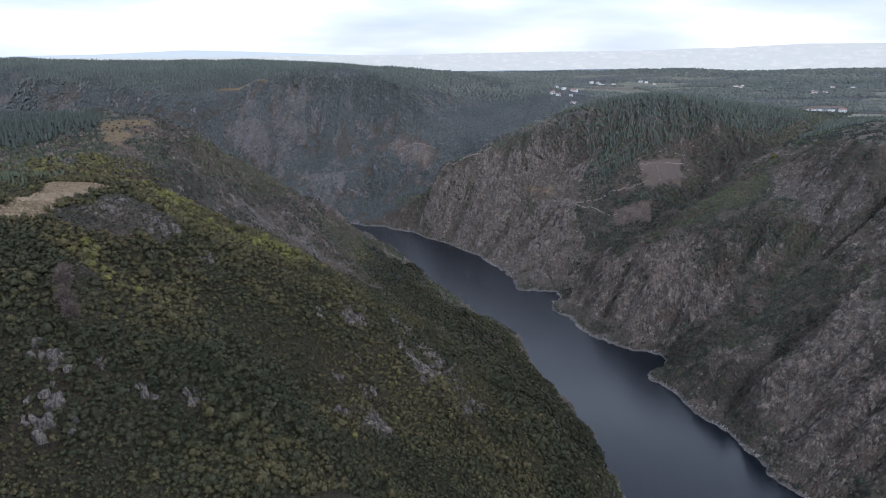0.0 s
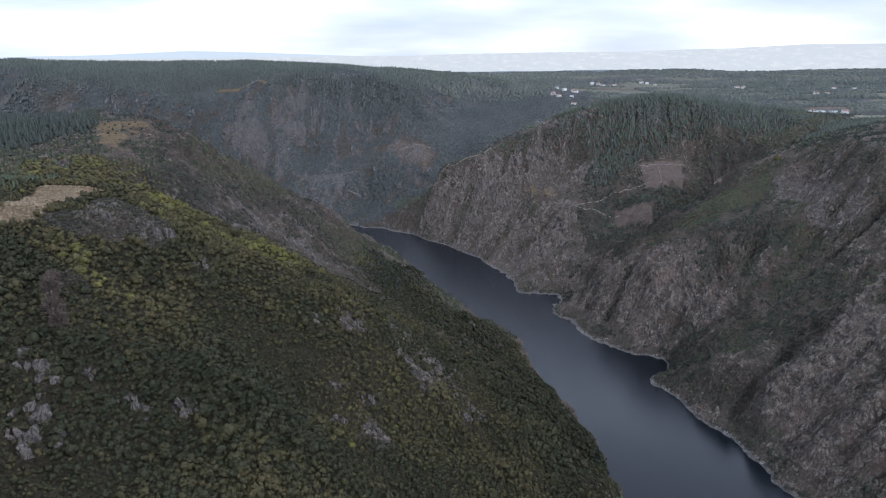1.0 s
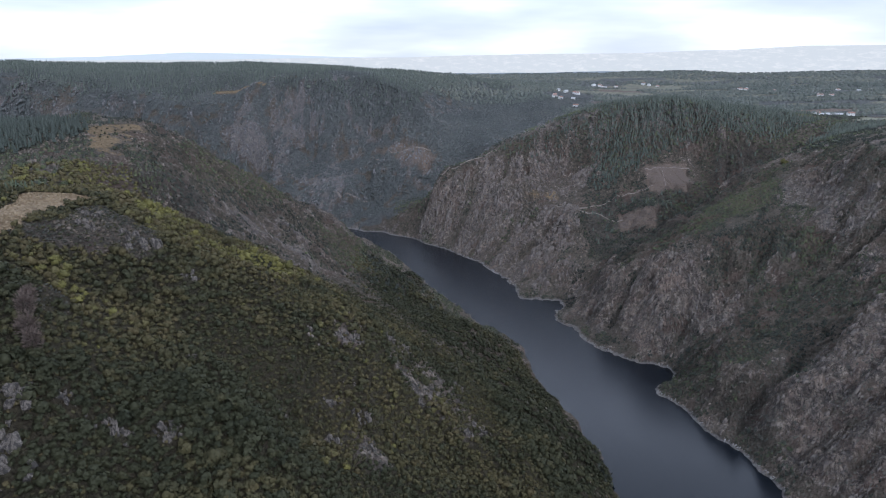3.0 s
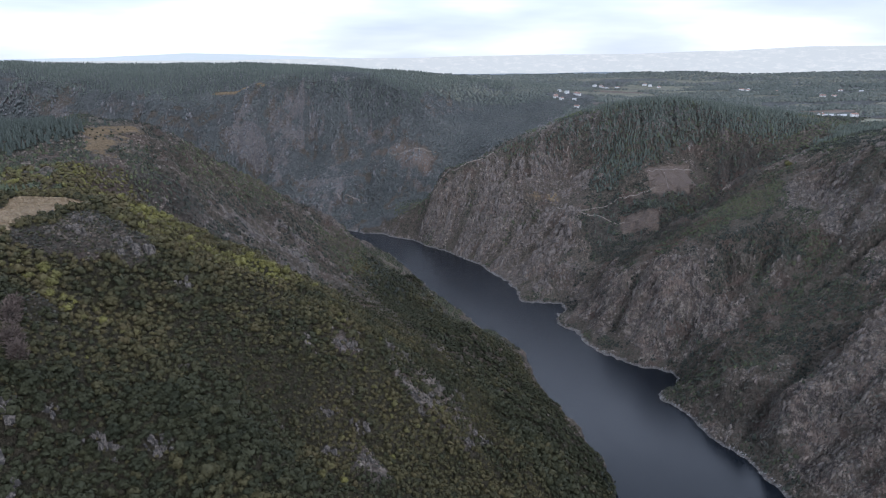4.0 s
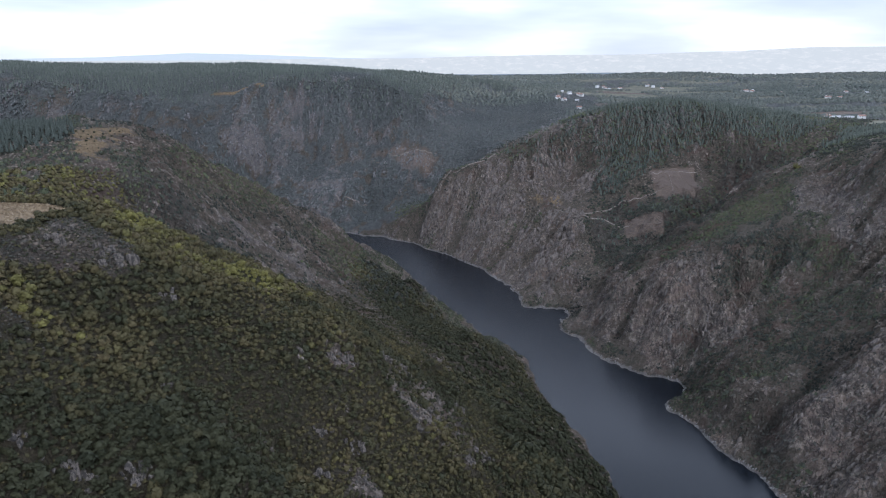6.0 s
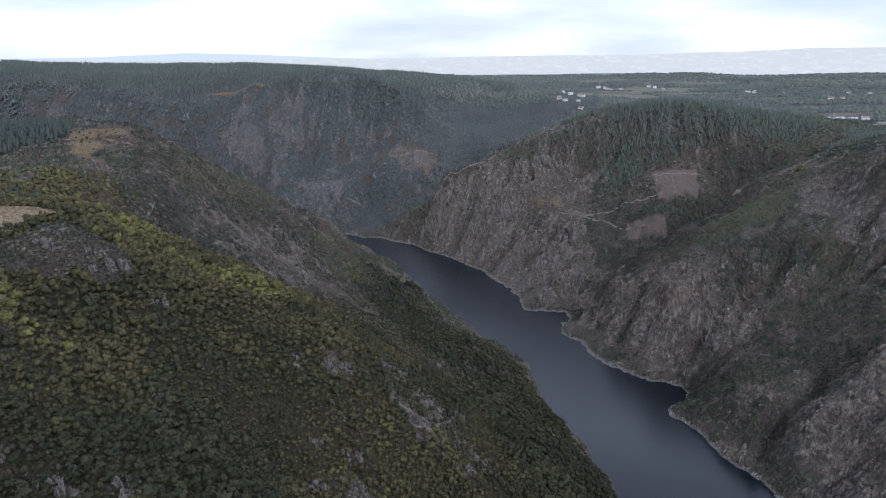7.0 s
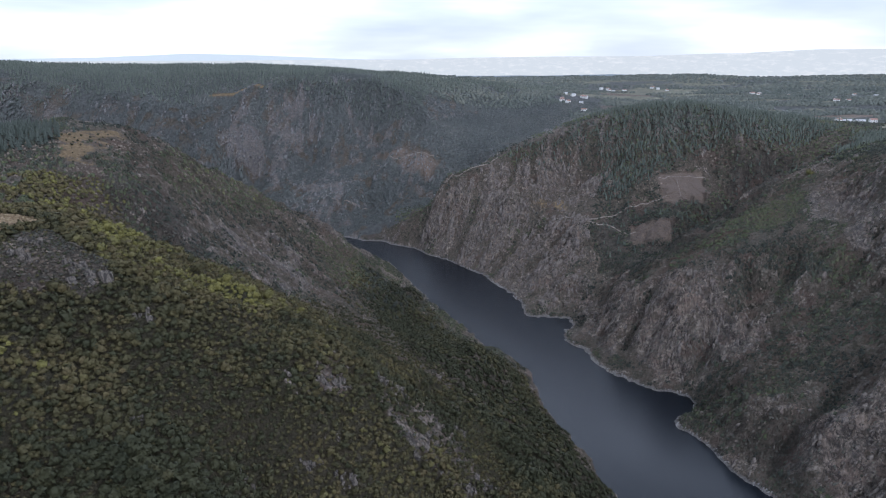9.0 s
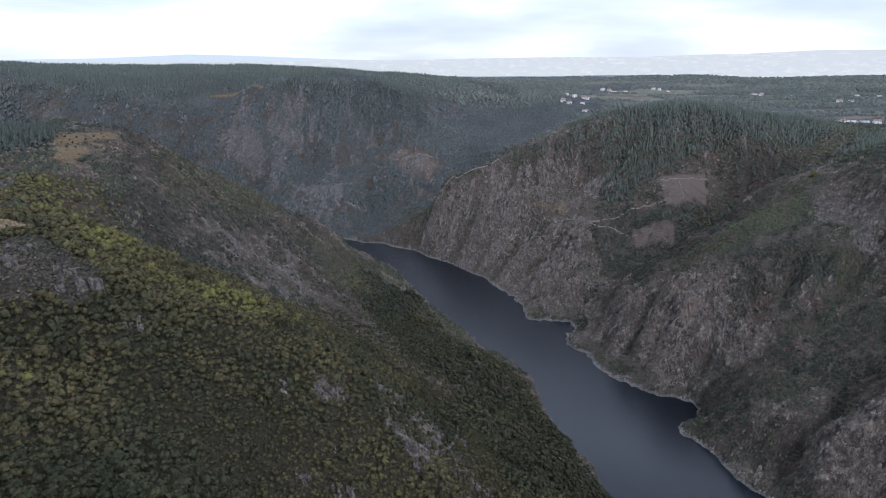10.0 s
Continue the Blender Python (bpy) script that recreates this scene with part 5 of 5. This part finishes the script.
# ---- rock outcrops ----
def outcrop(x, y, wide, count, seed, label):
    """Broken granite: upright slabs leaning together, split by dark joints and half sunk in the slope."""
    r = np.random.default_rng(seed)
    z0 = float(height(x, y)[0])
    ob = thing("rock_outcrop", x, y, z0, label, "rock", "outcrops on the near slope")
    lean = r.uniform(-0.35, 0.35)
    count = 2 * count
    for k in range(count):
        bm = bmesh.new()
        bmesh.ops.create_cube(bm, size=2)
        bmesh.ops.subdivide_edges(bm, edges=bm.edges, cuts=2, use_grid_fill=True)
        cuts = [Vector(r.standard_normal(3)).normalized() for _ in range(6)]
        for v in bm.verts:
            for c in cuts:
                over = v.co.dot(c) - 0.95
                if over > 0:
                    v.co -= c * over
            v.co += Vector(r.normal(0, 0.09, 3))
        s = wide * r.uniform(0.05, 0.15)
        u = (k + 0.5) / count - 0.5 + r.normal(0, 0.2)
        px, py = x + u * wide * 0.75, y + u * wide * 0.3 + r.normal(0, wide * 0.2)
        pz = float(height(px, py)[0])
        bm.transform(Matrix.Translation((px - x, py - y, pz - z0 + s * r.uniform(0.5, 1.1))) @ Euler((r.normal(-0.25, 0.3), lean + r.normal(0, 0.3), r.normal(0.35, 0.6))).to_matrix().to_4x4() @ Matrix.Diagonal((s * r.uniform(0.7, 1.2), s * 0.6, s * r.uniform(1.0, 1.9), 1)))
        part("boulder", bm, OUTCROP, ob)
    return ob


for k, (x, y, w, c) in enumerate(OUTCROPS):
    outcrop(x, y, w, c, 500 + k, "pale grey fractured granite outcrop in the scrub")


# ---- tracks ----
def track(points, wide, label):
    """A dirt track that follows the ground."""
    c = np.array(sampled([(x, y, 0) for x, y in points], 4.0))[:, :2]
    d = np.gradient(c, axis=0)
    side = np.stack([-d[:, 1], d[:, 0]], -1) / np.linalg.norm(d, axis=1)[:, None]
    c = c + side * fbm(c[:, 0], c[:, 1], 18, 2, 5)[:, None] * 1.5
    rows = []
    for o, lift in ((-0.5, -0.6), (-0.42, 0.9), (0.42, 0.9), (0.5, -0.6)):
        q = c + side * wide * o
        rows.append(np.stack([q[:, 0], q[:, 1], height(c[:, 0], c[:, 1]) + lift], -1))
    V = np.concatenate(rows)
    n = len(c)
    F = [(j * n + i, j * n + i + 1, (j + 1) * n + i + 1, (j + 1) * n + i) for j in range(3) for i in range(n - 1)]
    ob = new("track", mesh_from("track", V, np.array(F)[:, ::-1], DIRT))
    return tagged(ob, label, "track", kind="structure")


track([(215, 1192), (224, 1180), (243, 1149), (262, 1138), (283, 1126), (305, 1110), (321, 1100)], 2.2, "pale dirt track along the hillside")
track([(243, 1149), (270, 1153), (298, 1157), (341, 1162), (365, 1162), (388, 1163)], 2.2, "pale dirt track up to the vineyard")
track([(-12, 1336), (20, 1343), (53, 1350), (85, 1362), (108, 1380)], 2.4, "pale road cut over the shoulder of the hill")
track([(-330, 1535), (-290, 1515), (-250, 1500), (-215, 1492), (-185, 1500)], 3.5, "pale road along the foot of the far wall")
track([(-190, 1640), (-150, 1635), (-110, 1630), (-60, 1632), (-20, 1630)], 3, "pale road across the clearing")


track([(386, 1208), (420, 1214), (455, 1219), (478, 1222)], 1.6, "pale path along the top of the vineyard")
track([(418, 1205), (414, 1180), (410, 1150)], 1.4, "pale path down through the vineyard")


# ---- vineyards ----
def vineyard(cx, cy, wide, deep, turn, gap, label):
    """Rows of vines on posts along the slope."""
    z0 = float(height(cx, cy)[0])
    ob = thing("vineyard", cx, cy, z0, label, "vineyard", "vineyards on the hill")
    c, s = math.cos(radians(turn)), math.sin(radians(turn))
    r = np.random.default_rng(int(cx))
    for k in range(int(deep / gap)):
        v0 = -deep / 2 + k * gap
        ends = (-wide / 2 + r.uniform(0, 3), -wide * 0.12, wide * 0.2, wide / 2 - r.uniform(0, 3))
        for u0, u1 in zip(ends, ends[1:]):
            us = np.linspace(u0 + 1.2, u1 - 1.2, max(3, int((u1 - u0) / 4)))
            V, F = [], []
            for i, u in enumerate(us):
                x, y = cx + u * c - v0 * s, cy + u * s + v0 * c
                z = float(height(x, y)[0]) - z0
                h, w = r.uniform(1.1, 1.8), r.uniform(0.35, 0.6)
                for dv, dz in ((-w, -0.4), (-w * 0.8, h * 0.7), (0.0, h), (w * 0.8, h * 0.7), (w, -0.4)):
                    V.append((x - cx - dv * s, y - cy + dv * c, z + dz))
                if i:
                    n = 5 * i
                    F += [(n - 5 + j, n - 4 + j, n + 1 + j, n + j) for j in range(4)]
            n = 5 * (len(us) - 1)
            F += [(0, 4, 3, 2, 1), (n, n + 1, n + 2, n + 3, n + 4)]
            me = bpy.data.meshes.new("trellis")
            me.from_pydata(V, [], F)
            me.materials.append(VINE)
            mesh_part("trellis", me, ob)
    return ob


vineyard(426, 1186, 84, 76, 9, 3.4, "terraced vineyard with brown autumn rows on the hillside")
vineyard(341, 1083, 60, 34, -38, 3.4, "small brown vineyard below the hill track")


# ---- houses ----
def house(x, y, wide, deep, high, turn, roof, label, group, windows=3):
    """A rendered house: walls, pitched roof with eaves, door, windows and chimney."""
    zs = [float(height(x + a * wide / 2, y + b * deep / 2)[0]) for a in (-1, 0, 1) for b in (-1, 0, 1)]
    z0 = max(zs)
    ob = thing("house", x, y, z0, label, "house", group, turn)
    bm = bmesh.new()
    box(bm, -wide / 2, -deep / 2, min(zs) - z0 - 1.5, wide / 2, deep / 2, high)
    rise = deep * 0.27
    for sx in (-1, 1):
        vs = [bm.verts.new((sx * wide / 2, -deep / 2, high)), bm.verts.new((sx * wide / 2, deep / 2, high)), bm.verts.new((sx * wide / 2, 0, high + rise))]
        bm.faces.new(vs)
    wall = part("wall", bm, LIME, ob)
    bm = bmesh.new()
    e = 0.5
    for sy in (-1, 1):
        a = [(sx * (wide / 2 + e), sy * (deep / 2 + e), high - e * rise / (deep / 2)) for sx in (-1, 1)]
        b = [(sx * (wide / 2 + e), 0, high + rise) for sx in (1, -1)]
        low = [bm.verts.new(q) for q in a + b]
        top = [bm.verts.new((q[0], q[1], q[2] + 0.25)) for q in a + b]
        bm.faces.new(low)
        bm.faces.new(top)
        for i in range(4):
            bm.faces.new((low[i], low[(i + 1) % 4], top[(i + 1) % 4], top[i]))
    bmesh.ops.recalc_face_normals(bm, faces=bm.faces)
    rf = part("roof", bm, roof, ob)
    if roof is TILE:
        bm = bmesh.new()
        box(bm, wide * 0.25, -0.4, high + rise * 0.6, wide * 0.25 + 0.8, 0.4, high + rise + 1.0)
        part("chimney", bm, LIME, rf)
    bm = bmesh.new()
    box(bm, -0.5, -deep / 2 - 0.06, 0, 0.5, -deep / 2 + 0.02, 2.1)
    part("door", bm, BARK, ob)
    for k in range(windows):
        wx_ = -wide / 2 + wide * (k + 0.5) / windows
        for zw in ([1.0, 3.8] if high > 5 else [1.2]):
            if zw < 2.2 and abs(wx_) < 1.2:
                continue
            bm = bmesh.new()
            box(bm, wx_ - 0.55, -deep / 2 - 0.05, zw, wx_ + 0.55, -deep / 2 + 0.02, zw + 1.3)
            part("window", bm, GLASS, ob)
    return ob


hr = np.random.default_rng(61)
for x, y, w, d, h, t in [(852, 1440, 22, 11, 3.2, 6), (890, 1455, 21, 10, 3.2, 2), (826, 1425, 12, 9, 5.5, 20), (925, 1465, 14, 10, 5.5, -8)]:
    house(x, y, w, d, h, t, SHEET if w > 20 else TILE, "long white farm shed with a pale grey roof" if w > 20 else "white farmhouse with a tiled roof", "farm on the plateau", 5 if w > 20 else 3)
for cx, cy, n, sx, sy in [(385, 2080, 6, 35, 60), (650, 2640, 5, 50, 60), (840, 2700, 4, 50, 40), (1090, 2350, 4, 45, 45), (1190, 2080, 3, 60, 30), (470, 2180, 3, 35, 60), (1420, 2300, 3, 150, 60)]:
    for k in range(n):
        house(cx + hr.normal(0, sx), cy + hr.normal(0, sy), hr.uniform(10, 17), hr.uniform(8, 10), hr.choice([3.2, 5.8]), hr.uniform(-40, 40), TILE if hr.uniform() < 0.7 else SHEET,
              "white village house with a pitched roof among fields", "village on the plateau")


# ---- the far distance: pale hills beyond the plateau, glowing in haze colours ----
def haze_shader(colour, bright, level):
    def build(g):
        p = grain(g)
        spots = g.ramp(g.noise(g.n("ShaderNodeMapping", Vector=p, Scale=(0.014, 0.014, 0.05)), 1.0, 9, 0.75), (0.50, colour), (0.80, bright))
        # The hills glow: their haze is given by the emission colour.
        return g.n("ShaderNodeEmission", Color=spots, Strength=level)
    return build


def far_hills(radius, profile, foot, mat, label):
    """A range of hills on a wide arc round the gorge."""
    a = np.linspace(-62, 62, 220)
    top = np.interp(a, *zip(*profile)) + 3 * fbm(a, a * 0 + radius, 3.0, 4, 8)
    x, y = radius * np.sin(np.radians(a)), radius * np.cos(np.radians(a))
    n = len(a)
    V = np.concatenate([np.stack([x, y, np.full(n, foot)], -1), np.stack([x * 1.004, y * 1.004, foot + (top - foot) * 0.6], -1), np.stack([x * 1.012, y * 1.012, top], -1), np.stack([x * 1.02, y * 1.02, np.full(n, foot)], -1)])
    F = np.array([(j * n + i, j * n + i + 1, (j + 1) * n + i + 1, (j + 1) * n + i) for j in range(3) for i in range(n - 1)])
    ob = new("backdrop", mesh_from("backdrop", V, F, mat, smooth=True))
    return tagged(ob, label, "hills", kind="structure")


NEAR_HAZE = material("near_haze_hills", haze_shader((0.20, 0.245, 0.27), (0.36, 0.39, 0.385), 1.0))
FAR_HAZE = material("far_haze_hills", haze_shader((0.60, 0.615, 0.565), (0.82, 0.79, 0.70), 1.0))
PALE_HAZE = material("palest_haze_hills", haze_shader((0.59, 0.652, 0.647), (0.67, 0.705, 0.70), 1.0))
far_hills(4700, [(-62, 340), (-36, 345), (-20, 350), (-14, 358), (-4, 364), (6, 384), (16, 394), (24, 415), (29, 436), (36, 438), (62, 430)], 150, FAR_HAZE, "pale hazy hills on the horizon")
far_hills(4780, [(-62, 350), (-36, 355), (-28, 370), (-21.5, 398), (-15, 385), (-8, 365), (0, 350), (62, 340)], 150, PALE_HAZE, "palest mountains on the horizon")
far_hills(4560, [(-62, 255), (0, 255), (8, 262), (14, 275), (20, 270), (30, 272), (36, 282), (62, 290)], 100, NEAR_HAZE, "wooded ridge at the plateau's end, blue-grey with painted haze")
